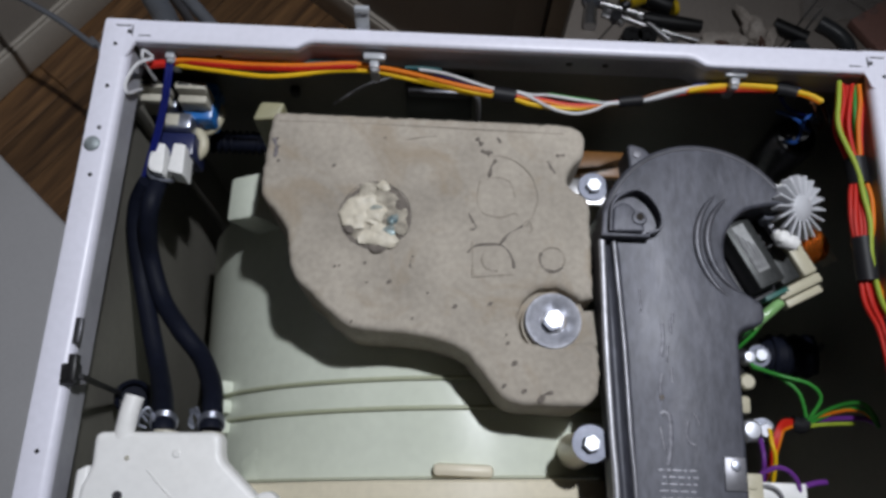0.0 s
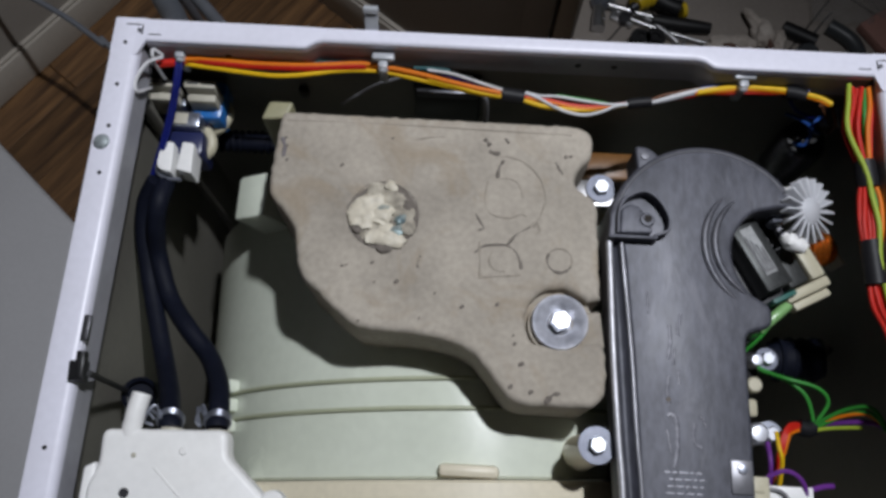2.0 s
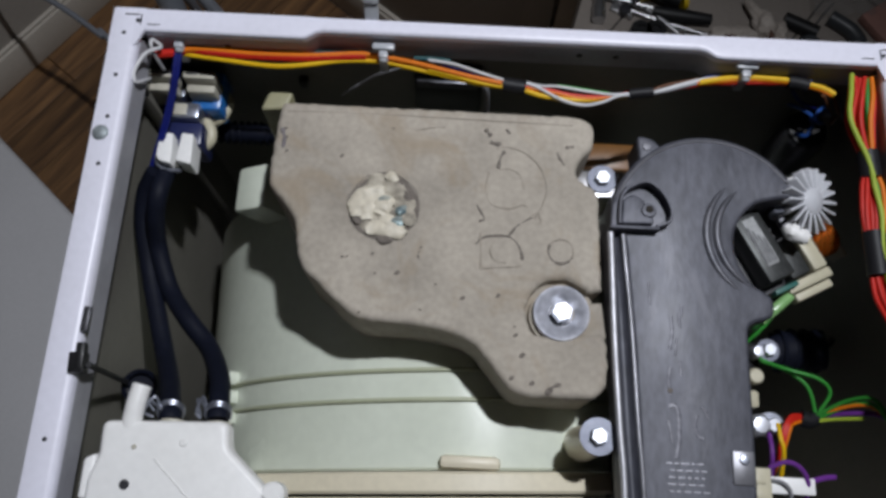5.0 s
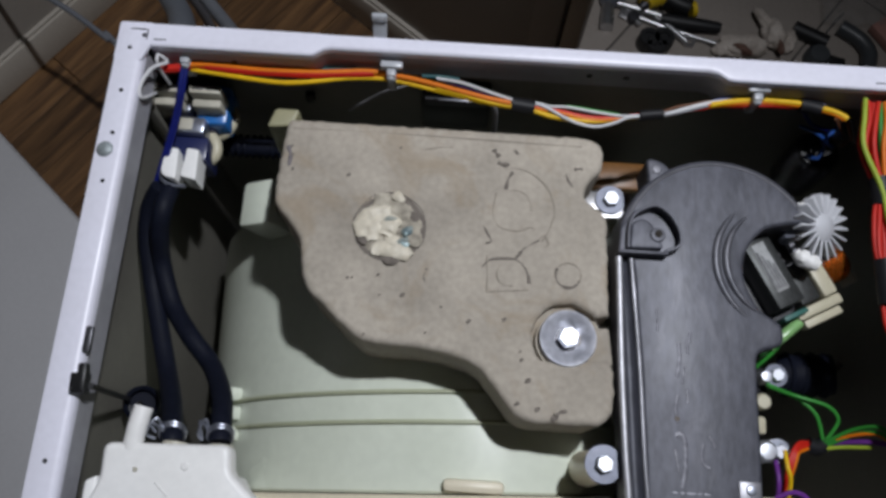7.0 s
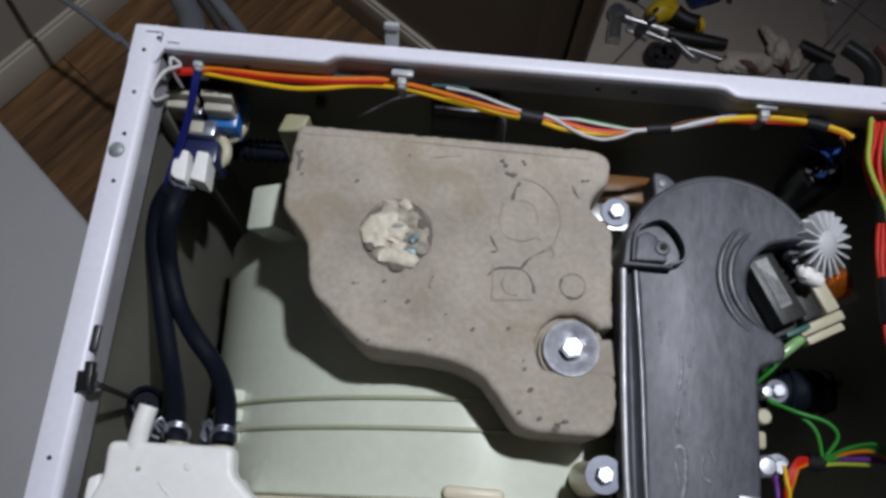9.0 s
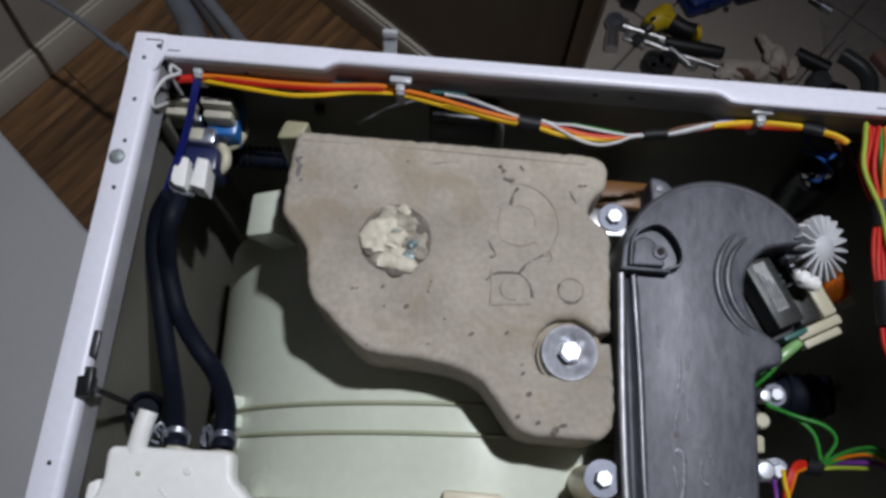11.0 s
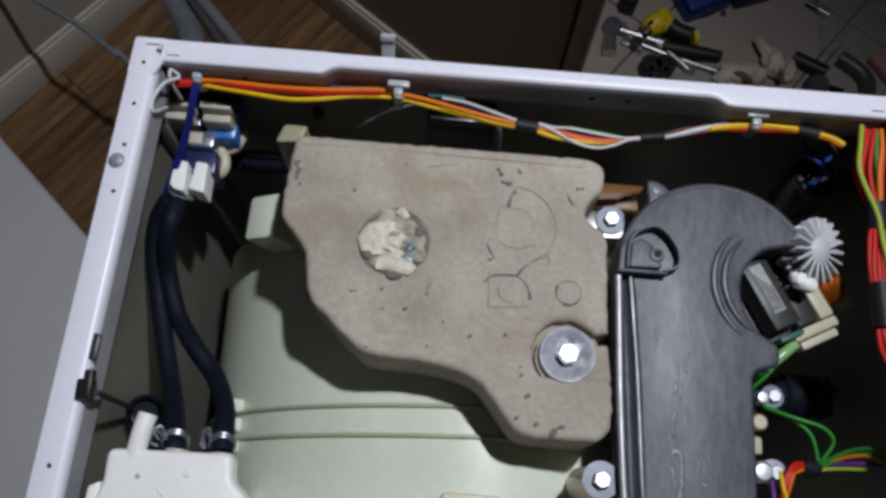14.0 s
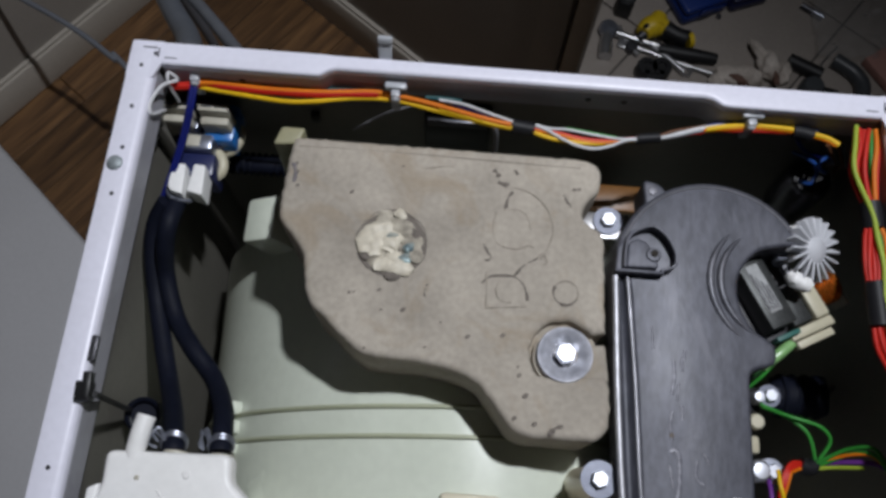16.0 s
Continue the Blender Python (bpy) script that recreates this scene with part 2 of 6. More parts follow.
def tube(pts, r, sides=10, steps=6, caps=True, raw=False):
    """A round tube along a smooth line; r is one radius or a function of 0..1."""
    line = [Vector(q) for q in pts] if raw else smooth_line(pts, steps)
    bm = bmesh.new()
    rings = []
    up = Vector((0.13, 0.21, 0.97))
    for i, q in enumerate(line):
        d = (line[min(i + 1, len(line) - 1)] - line[max(i - 1, 0)]).normalized()
        side = d.cross(up)
        if side.length < 1e-3:
            side = d.cross(Vector((1, 0, 0)))
        side.normalize()
        up = side.cross(d).normalized()
        rad = r(i / (len(line) - 1)) if callable(r) else r
        rings.append([bm.verts.new(q + rad * (math.cos(2 * math.pi * k / sides) * side + math.sin(2 * math.pi * k / sides) * up))
                      for k in range(sides)])
    for a, b in zip(rings, rings[1:]):
        for k in range(sides):
            bm.faces.new((a[k], a[(k + 1) % sides], b[(k + 1) % sides], b[k]))
    if caps:
        bm.faces.new(rings[0][::-1])
        bm.faces.new(rings[-1])
    return bm


def disc(profile, centre=(0, 0, 0), sides=32, m=None):
    """A turned shape about z: profile rows of (radius, height)."""
    bm = bmesh.new()
    rings = []
    for r, z in profile:
        if r < 1e-6:
            rings.append([bm.verts.new((0, 0, z))])
        else:
            rings.append([bm.verts.new((r * math.cos(2 * math.pi * k / sides), r * math.sin(2 * math.pi * k / sides), z)) for k in range(sides)])
    for a, b in zip(rings, rings[1:]):
        for k in range(sides):
            f = [a[k % len(a)], a[(k + 1) % len(a)], b[(k + 1) % len(b)], b[k % len(b)]]
            f = list(dict.fromkeys(f))
            if len(f) > 2:
                bm.faces.new(f)
    bmesh.ops.transform(bm, matrix=Matrix.Translation(centre) @ (m or Matrix()), verts=bm.verts)
    return bm


def resample(outline, step):
    """Evenly spaced points along a closed outline, turned counter-clockwise."""
    p = [Vector((q[0], q[1])) for q in outline]
    if sum(a.x * b.y - b.x * a.y for a, b in zip(p, p[1:] + p[:1])) < 0:
        p.reverse()
    out = []
    for a, b in zip(p, p[1:] + p[:1]):
        n = max(1, round((b - a).length / step))
        out += [a.lerp(b, k / n) for k in range(n)]
    clean = []
    for q in out:
        if not clean or (q - clean[-1]).length > step * 0.4:
            clean.append(q)
    return clean


def inset(p, d):
    """The outline p moved inwards by d; points that would fold over join their neighbours."""
    n = len(p)
    moved = []
    for i in range(n):
        t = (p[(i + 1) % n] - p[i - 1]).normalized()
        moved.append(p[i] + d * Vector((-t.y, t.x)))
    xy = np.array([(q.x, q.y) for q in p])
    good = [bool(np.min(np.hypot(*(xy - (q.x, q.y)).T)) > d * 0.93) for q in moved]
    out = []
    for i in range(n):
        k = 0
        while not good[(i - k) % n] and not good[(i + k) % n] and k < n:
            k += 1
        out.append(moved[(i - k) % n] if good[(i - k) % n] else moved[(i + k) % n])
    return out


def prism(outline, z0, z1, bevel=0.0, seg=3, under=None, step=0.0022, worn=0.0):
    """A plate of that outline from z0 to z1, its upper edge rounded; under(x, y) may set the height of the underside."""
    bm = bmesh.new()
    p = resample(outline, step)
    if worn:
        p = [q + worn * Vector((noise.noise(Vector((q.x * 160, q.y * 160, 0))), noise.noise(Vector((q.x * 160, q.y * 160, 5))))) for q in p]
    rows = [[bm.verts.new((q.x, q.y, under(q.x, q.y) if under else z0)) for q in p], [bm.verts.new((q.x, q.y, z1 - bevel)) for q in p]]
    for k in range(1, seg + 1 if bevel else 1):
        a = math.pi / 2 * k / seg
        made = {}
        row = []
        for q in inset(p, bevel * (1 - math.cos(a))):
            key = (round(q.x, 7), round(q.y, 7))
            if key not in made:
                made[key] = bm.verts.new((q.x, q.y, z1 - bevel + bevel * math.sin(a)))
            row.append(made[key])
        rows.append(row)
    n = len(p)
    for a, b in zip(rows, rows[1:]):
        for k in range(n):
            f = list(dict.fromkeys((a[k], a[(k + 1) % n], b[(k + 1) % n], b[k])))
            if len(f) > 2 and not bm.faces.get(f):
                bm.faces.new(f)
    for row, flat in ((rows[-1], True), (rows[0], not under)):
        ring = list(dict.fromkeys(row))
        co, _, tris, *_ = delaunay_2d_cdt([Vector((v.co.x, v.co.y)) for v in ring], [], [list(range(len(ring)))], 1, 1e-6)
        cap = [bm.verts.new((c.x, c.y, under(c.x, c.y) if row is rows[0] and under else ring[0].co.z)) for c in co]
        for t in tris:
            bm.faces.new([cap[i] for i in t])
    bmesh.ops.remove_doubles(bm, verts=bm.verts, dist=2e-6)
    return bm


def hexagon(x, y, z, r=0.0065, h=0.006, turn=0.0, m=None):
    bm = disc([(0, h), (r * 0.86, h), (r, h * 0.8), (r, 0), (0, 0)], sides=6)
    bmesh.ops.transform(bm, matrix=Matrix.Translation((x, y, z)) @ (m or Matrix()) @ pose(0, 0, 0, 0, 0, turn), verts=bm.verts)
    return bm


def bolt(name, x, y, z, parent, r=0.0065, wash=0.012, h=0.006, turn=10, m=None):
    """A hexagon head on its washer, as one part with a washer under it."""
    head = part(name, hexagon(x, y, z, r, h, turn, m), HEAD, parent, "zinc-plated hexagon bolt head", 30)
    w = disc([(0, 0), (wash, 0), (wash, -0.0012), (wash * 0.9, -0.002), (0, -0.002)], m=m)
    bmesh.ops.transform(w, matrix=Matrix.Translation((x, y, z + 0.0005)), verts=w.verts)
    part("washer", w, WASHER, head)
    return head


def at_pose(bm, m):
    bmesh.ops.transform(bm, matrix=m, verts=bm.verts)
    return bm


def arc(cx, cy, r, a0, a1, n=12):
    return [(cx + r * math.cos(radians(a0 + (a1 - a0) * i / n)), cy + r * math.sin(radians(a0 + (a1 - a0) * i / n))) for i in range(n + 1)]


def rounded(pts, r=0.004, n=4):
    """A closed outline with its corners rounded."""
    out = []
    p = [Vector((q[0], q[1])) for q in pts]
    for i, q in enumerate(p):
        rr = pts[i][2] if len(pts[i]) > 2 else r
        a, b = p[i - 1] - q, p[(i + 1) % len(p)] - q
        ca, cb = q + a.normalized() * min(rr, a.length * 0.45), q + b.normalized() * min(rr, b.length * 0.45)
        for k in range(n + 1):
            t = k / n
            out.append((1 - t) ** 2 * ca + 2 * t * (1 - t) * q + t * t * cb)
    return out


# ---- the room ----
U = Vector((0.80, -0.60, 0))      # along the wall behind the machine
V = Vector((0.60, 0.80, 0))       # across it
B0 = Vector((-0.354, 0.64, 0))    # a point at its foot
ROOM = Matrix(((0.80, 0.60, 0, 0), (-0.60, 0.80, 0, 0), (0, 0, 1, 0), (0, 0, 0, 1)))  # room axes to world
CORNER_U = -0.281                 # the corner with the other wall


def room_box(u0, u1, v0, v1, z0, z1, bevel=0.0):
    """A box in room axes, u and v from the foot point of the wall."""
    bm = box((u0, v0, z0), (u1, v1, z1), bevel)
    bmesh.ops.transform(bm, matrix=Matrix.Translation(B0) @ ROOM, verts=bm.verts)
    return bm


def build_room():
    tagged(part("wall_rear", room_box(CORNER_U - 0.1, 0.549, 0.013, 0.069, 0, 2.4), WALLPAINT), "taupe painted wall behind the machine", "wall", kind="structure")
    tagged(part("architrave", room_box(0.503, 0.5490, 0.0085, 0.0128, 0, 2.4, 0.001), WALLPAINT), "flat painted strip at the wall's end", "trim", kind="structure")
    tagged(part("door_jamb", room_box(0.5565, 0.584, 0.006, 0.0195, 0, 2.4, 0.003), JAMB), "brown painted door jamb at the wall's end", "door frame", kind="structure")
    tagged(part("jamb_groove", room_box(0.5492, 0.5563, 0.020, 0.069, 0, 2.4), DARKGAP), "dark gap between wall and jamb", "gap", kind="structure")
    base = tagged(part("baseboard_rear", room_box(CORNER_U, 0.5025, -0.001, 0.0125, 0.0, 0.090, 0.002), BASEBOARD), "painted baseboard along the rear wall", "baseboard", kind="structure")
    part("moulding", room_box(CORNER_U, 0.5025, 0.003, 0.0125, 0.0905, 0.098, 0.003), BASEBOARD, base)
    tagged(part("wall_side", room_box(CORNER_U - 0.11, CORNER_U, -3.2, 0.0125, 0, 2.4), WALLPAINT), "taupe painted side wall in shade", "wall", kind="structure")
    side = tagged(part("baseboard_side", room_box(CORNER_U + 0.001, CORNER_U + 0.014, -3.2, -0.002, 0, 0.074, 0.002), BASEBOARD), "painted baseboard along the side wall", "baseboard", kind="structure")
    part("moulding", room_box(CORNER_U + 0.001, CORNER_U + 0.010, -3.2, -0.002, 0.0745, 0.082, 0.003), BASEBOARD, side)
    # added walls out of view, kept dark to weaken the bounced light
    tagged(part("wall_front", room_box(CORNER_U - 0.1, 3.1, -3.31, -3.2, 0, 2.4), DIMPAINT), "unseen wall added to close the room", "wall", kind="structure")
    tagged(part("wall_right", room_box(3.0, 3.11, -3.2, 2.6, 0, 2.4), DIMPAINT), "unseen wall added to close the room", "wall", kind="structure")
    tagged(part("wall_far", room_box(0.25, 3.1, 2.6, 2.71, 0, 2.4), DIMPAINT), "unseen wall added to close the tiled room", "wall", kind="structure")
    tagged(part("wall_left_far", room_box(0.15, 0.25, 0.072, 2.6, 0, 2.4), DIMPAINT), "unseen wall added beside the tiled room", "wall", kind="structure")
    # ceiling out of view, added to send fill light back down
    tagged(part("ceiling", room_box(-0.3, 3.2, -3.4, 2.8, 2.4, 2.5), CEIL), "unseen plain ceiling added to bounce light", "ceiling", kind="structure")
    wood = tagged(part("floor", room_box(-0.3, 3.2, -3.4, 0.0, -0.06, -0.008), GROUT), "dark wooden plank floor", "floor", kind="structure")
    tiles = tagged(part("floor_tiled", room_box(0.15, 3.2, 0.002, 2.8, -0.06, -0.004), GROUT), "beige tiled floor with dark joints", "floor", kind="structure")
    return wood, tiles


wood_floor, tile_floor = build_room()


# ---- washing machine cabinet ----
TUB_R, TUB_X, TUB_Z = 0.250, -0.022, 0.515
TUB_TURN = Matrix.Translation((0.04, -0.27, 0)) @ pose(0, 0, 0, 0, 0, 2.8) @ Matrix.Translation((-0.04, 0.27, 0))   # the tub hangs slightly turned


def tub_z(x, y=0.0):
    return TUB_Z + math.sqrt(max(TUB_R ** 2 - (x - TUB_X) ** 2, 0.0))


def strip(profile, a, b, axis):
    """A folded sheet profile of (across, height) rows run along an axis from a to b, closed at its ends."""
    bm = bmesh.new()
    ends = []
    for t in (a, b):
        ends.append([bm.verts.new((t, p, q) if axis == "x" else (p, t, q)) for p, q in profile])
    n = len(profile)
    for k in range(n):
        bm.faces.new((ends[0][k], ends[0][(k + 1) % n], ends[1][(k + 1) % n], ends[1][k]))
    bm.faces.new(ends[0])
    bm.faces.new(ends[1])
    return bm


def build_cabinet():
    cab = thing("washing_machine", "white enamelled washing machine cabinet with its top removed", "washing machine")
    d = -0.60
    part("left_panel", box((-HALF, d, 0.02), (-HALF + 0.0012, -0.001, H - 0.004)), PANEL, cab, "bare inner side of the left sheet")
    part("right_panel", box((HALF - 0.0012, d, 0.02), (HALF, -0.001, H - 0.004)), PANEL, cab, "inner side of the right sheet, toned dark for shade")
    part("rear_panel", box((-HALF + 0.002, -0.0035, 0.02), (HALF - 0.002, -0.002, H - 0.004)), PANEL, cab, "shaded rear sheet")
    part("front_panel", box((-HALF, d - 0.002, 0.02), (HALF, d - 0.0005, H - 0.004)), PAINT, cab)
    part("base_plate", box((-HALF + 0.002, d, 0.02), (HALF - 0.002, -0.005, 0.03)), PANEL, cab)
    for x in (-0.25, 0.25):
        for y in (-0.55, -0.05):
            part("foot", disc([(0, 0), (0.02, 0), (0.02, 0.008), (0.008, 0.01), (0.008, 0.021), (0, 0.021)], (x, y, 0)), RUBBER, cab)
    # side flanges: flat top, rounded inner edge, lip folded down
    for s, name in ((-1, "left_rim"), (1, "right_rim")):
        w = 0.0208
        prof = [(0, -0.006), (0, -0.0012), (0.0004, -0.0003), (0.0012, 0), (w - 0.005, 0), (w - 0.0025, -0.0006), (w - 0.0008, -0.0022), (w, -0.005),
                (w, -0.0085), (w - 0.0012, -0.0085), (w - 0.0012, -0.005), (w - 0.005, -0.0012), (0.0012, -0.0012), (0.0010, -0.006)]
        prof = [(s * (HALF - p), H + q) for p, q in prof]
        rim = part(name, strip(prof, d, 0.0012, "y"), PAINT, cab)
        part("inner_lip", strip([(s * (HALF - p), H + q) for p, q in ((w, -0.0087), (w, -0.031), (w - 0.0012, -0.031), (w - 0.0012, -0.0087))], d, -0.019, "y"), LIP_SHADE, rim, "folded lip, coloured grey for its shade")
    # rear flange: wider at both ends, a rounded narrower roll between the two joggles
    bm = bmesh.new()
    rows = []
    marks = [(-HALF + 0.024, 0), (-0.158, 0), (-0.153, 0.08), (-0.146, 0.8), (-0.140, 1), (-0.06, 1), (0.06, 1), (0.142, 1), (0.148, 0.8), (0.155, 0.08), (0.160, 0), (HALF - 0.024, 0)]
    for x, k in marks:
        w, r = 0.0190 - 0.0068 * k, 0.0022 + 0.0010 * k
        prof = [(0, -0.008), (0, -r * 0.5), (r * 0.25, -r * 0.12), (r * 0.6, 0), (w - r, 0), (w - r * 0.45, -r * 0.15), (w - r * 0.12, -r * 0.5), (w, -r),
                (w, -0.0075), (w - 0.0012, -0.0075), (w - 0.0012, -r), (w - r, -0.0013), (r * 0.6, -0.0013), (0.0012, -0.008)]
        rows.append([bm.verts.new((x, 0.0018 - p, H + q)) for p, q in prof])
    n = len(rows[0])
    for a, b in zip(rows, rows[1:]):
        for k in range(n):
            bm.faces.new((a[k], a[(k + 1) % n], b[(k + 1) % n], b[k]))
    bm.faces.new(rows[0])
    bm.faces.new(rows[-1])
    rear = part("rear_rim", bm, PAINT, cab)
    bm = bmesh.new()
    rows = [[bm.verts.new((x, 0.0018 - 0.0190 + 0.0068 * k + e, H + q)) for e, q in ((0, -0.0077), (0, -0.031), (0.0012, -0.031), (0.0012, -0.0077))] for x, k in marks]
    for a, b in zip(rows, rows[1:]):
        for k in range(4):
            bm.faces.new((a[k], a[(k + 1) % 4], b[(k + 1) % 4], b[k]))
    bm.faces.new(rows[0])
    bm.faces.new(rows[-1])
    part("inner_lip", bm, LIP_SHADE, rear, "folded lip, coloured grey for its shade")
    # corner gussets with pressed seams
    for s in (-1, 1):
        out = rounded([(s * HALF, 0.0018), (s * (HALF - 0.025), 0.0018), (s * (HALF - 0.025), -0.0165), (s * (HALF - 0.0200), -0.030), (s * HALF, -0.030)], 0.0018)
        corner = part("corner_plate", prism(out, H - 0.003, H - 0.0002), PAINT, cab)
        for lo, hi in (((0.009, -0.0045), (0.020, -0.0037)), ((0.0213, -0.0125), (0.0221, -0.004)), ((0.027, -0.0125), (0.036, -0.0118))):
            part("seam", box((min(s * (HALF - lo[0]), s * (HALF - hi[0])), lo[1], H - 0.0002), (max(s * (HALF - lo[0]), s * (HALF - hi[0])), hi[1], H + 0.0005)), DARKSTEEL, corner)
        part("spot_weld", disc([(0, 0.0012), (0.0014, 0.001), (0.0018, 0), (0, 0)], (s * (HALF - 0.0195), -0.009, H - 0.0002), 12), DARKSTEEL, corner)
    # pin holes punched in the side flanges
    for s in (-1, 1):
        for y in (-0.020, -0.0555, -0.0895, -0.1265, -0.317, -0.42):
            part("pin_hole", disc([(0, 0.0005), (0.0014, 0.0005), (0.0016, 0), (0, -0.001)], (s * 0.2885, y, H), 12), BLACK, cab, "punched pin hole")
    part("blind_plug", disc([(0, 0.0016), (0.0042, 0.0014), (0.0056, 0.0004), (0.006, -0.0002), (0, -0.0004)], (-0.2915, -0.1025, H + 0.0004), 24), PLUG, cab, "scuffed round steel plug")
    # slot beside the strap anchor
    part("rim_slot", box((-0.2795, -0.247, H - 0.0035), (-0.2745, -0.2295, H + 0.0006), 0.001), DARKSTEEL, cab, "chipped slot in the flange edge")
    for x in (-0.215, 0.055, 0.083):
        m = pose(0, 0, 0, 90)
        part("rear_hole", disc([(0, 0.0006), (0.0022, 0.0005), (0.0026, 0), (0, -0.0004)], (x, -0.0108 if x > 0 else -0.0176, H - 0.017), 14, m), BLACK, cab, "hole in the rear lip")
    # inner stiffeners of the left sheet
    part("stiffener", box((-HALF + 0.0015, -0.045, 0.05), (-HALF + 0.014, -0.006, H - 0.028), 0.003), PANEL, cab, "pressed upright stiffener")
    return cab


build_cabinet()


# ---- outer tub ----
def ring_band(r0, r1, y0, y1, a0=0.0, a1=360.0, n=96, ease=0.0):
    """A band round the tub's axis, from radius r0 to r1 and y0 to y1."""
    bm = bmesh.new()
    rows = []
    full = abs(a1 - a0) >= 360
    for i in range(n if full else n + 1):
        a = radians(a0 + (a1 - a0) * i / n)
        c, s = math.cos(a), math.sin(a)
        rows.append([bm.verts.new(TUB_TURN @ Vector((TUB_X + r * c, y, TUB_Z + r * s))) for r, y in ((r0, y0), (r1 - ease, y0), (r1, y0 + (ease if y1 > y0 else -ease)), (r1, y1 - (ease if y1 > y0 else -ease)), (r1 - ease, y1), (r0, y1))])
    for i in range(len(rows) if full else len(rows) - 1):
        a, b = rows[i], rows[(i + 1) % len(rows)]
        for k in range(6):
            bm.faces.new((a[k], a[(k + 1) % 6], b[(k + 1) % 6], b[k]))
    if not full:
        bm.faces.new(rows[0])
        bm.faces.new(rows[-1])
    bmesh.ops.remove_doubles(bm, verts=bm.verts, dist=1e-6)
    return bm


def build_tub():
    tub = thing("outer_tub", "milky green plastic outer tub of the drum", "tub")
    part("shell", ring_band(TUB_R - 0.006, TUB_R, -0.317, -0.075, ease=0.002), TUB, tub)
    part("rear_wall", disc([(0, 0), (TUB_R - 0.004, 0), (TUB_R - 0.004, -0.01), (0, -0.03)], (TUB_X, -0.078, TUB_Z), 64, pose(0, 0, 0, 90)), TUB, tub)
    for y, r in ((-0.243, 0.003), (-0.2655, 0.003)):
        part("rib", ring_band(TUB_R - 0.002, TUB_R + r, y - 0.0016, y + 0.0016, 12, 168, 72, 0.001), TUB_RIB, tub, "olive raised rib round the tub")
    part("front_ring", ring_band(TUB_R - 0.012, TUB_R + 0.008, -0.3335, -0.318, ease=0.002), CREAM, tub, "cream front ring of the tub")
    part("front_ring", ring_band(TUB_R - 0.03, TUB_R + 0.003, -0.420, -0.336, ease=0.003), CREAM, tub, "cream front half of the tub")
    part("seam_tab", box((-0.037, -0.3195, 0.760), (0.008, -0.3095, 0.7735), 0.004), CREAM, tub, "oval tab on the front ring")
    # lugs seen beside the counterweight
    lug = box((-0.018, -0.021, -0.06), (0.016, 0.020, 0.010), 0.004)
    bmesh.ops.transform(lug, matrix=pose(-0.204, -0.094, 0.728, 0, -30, 0), verts=lug.verts)
    part("lug", lug, TUB, tub, "moulded square lug")
    post = prism(rounded([(-0.188, -0.062), (-0.168, -0.060), (-0.164, -0.046), (-0.183, -0.046)], 0.003), 0.70, 0.818, 0.002)
    part("post", post, OLIVE, tub, "ivory post at the counterweight's corner")
    for y, w in ((-0.250, 0.018), (-0.266, 0.022), (-0.283, 0.016)):
        t = box((-0.009, -0.006, -0.03), (0.012, 0.006, 0.012), 0.003)
        bmesh.ops.transform(t, matrix=pose(-0.222, y, 0.668, 0, -40), verts=t.verts)
        part("tooth", t, TUB, tub, "moulded clip tooth")
    boss = disc([(0, 0.086), (0.0085, 0.086), (0.0105, 0.078), (0.015, 0.0), (0, 0)], (0.0700, -0.2960, 0.7265), 28)
    part("bolt_boss", boss, CREAM, tub, "moulded bolt boss")
    part("bolt_boss", disc([(0, 0.05), (0.014, 0.05), (0.017, 0.0), (0, 0)], (0.207, -0.223, 0.66), 24), TUB, tub, "moulded bolt boss")
    return tub


build_tub()


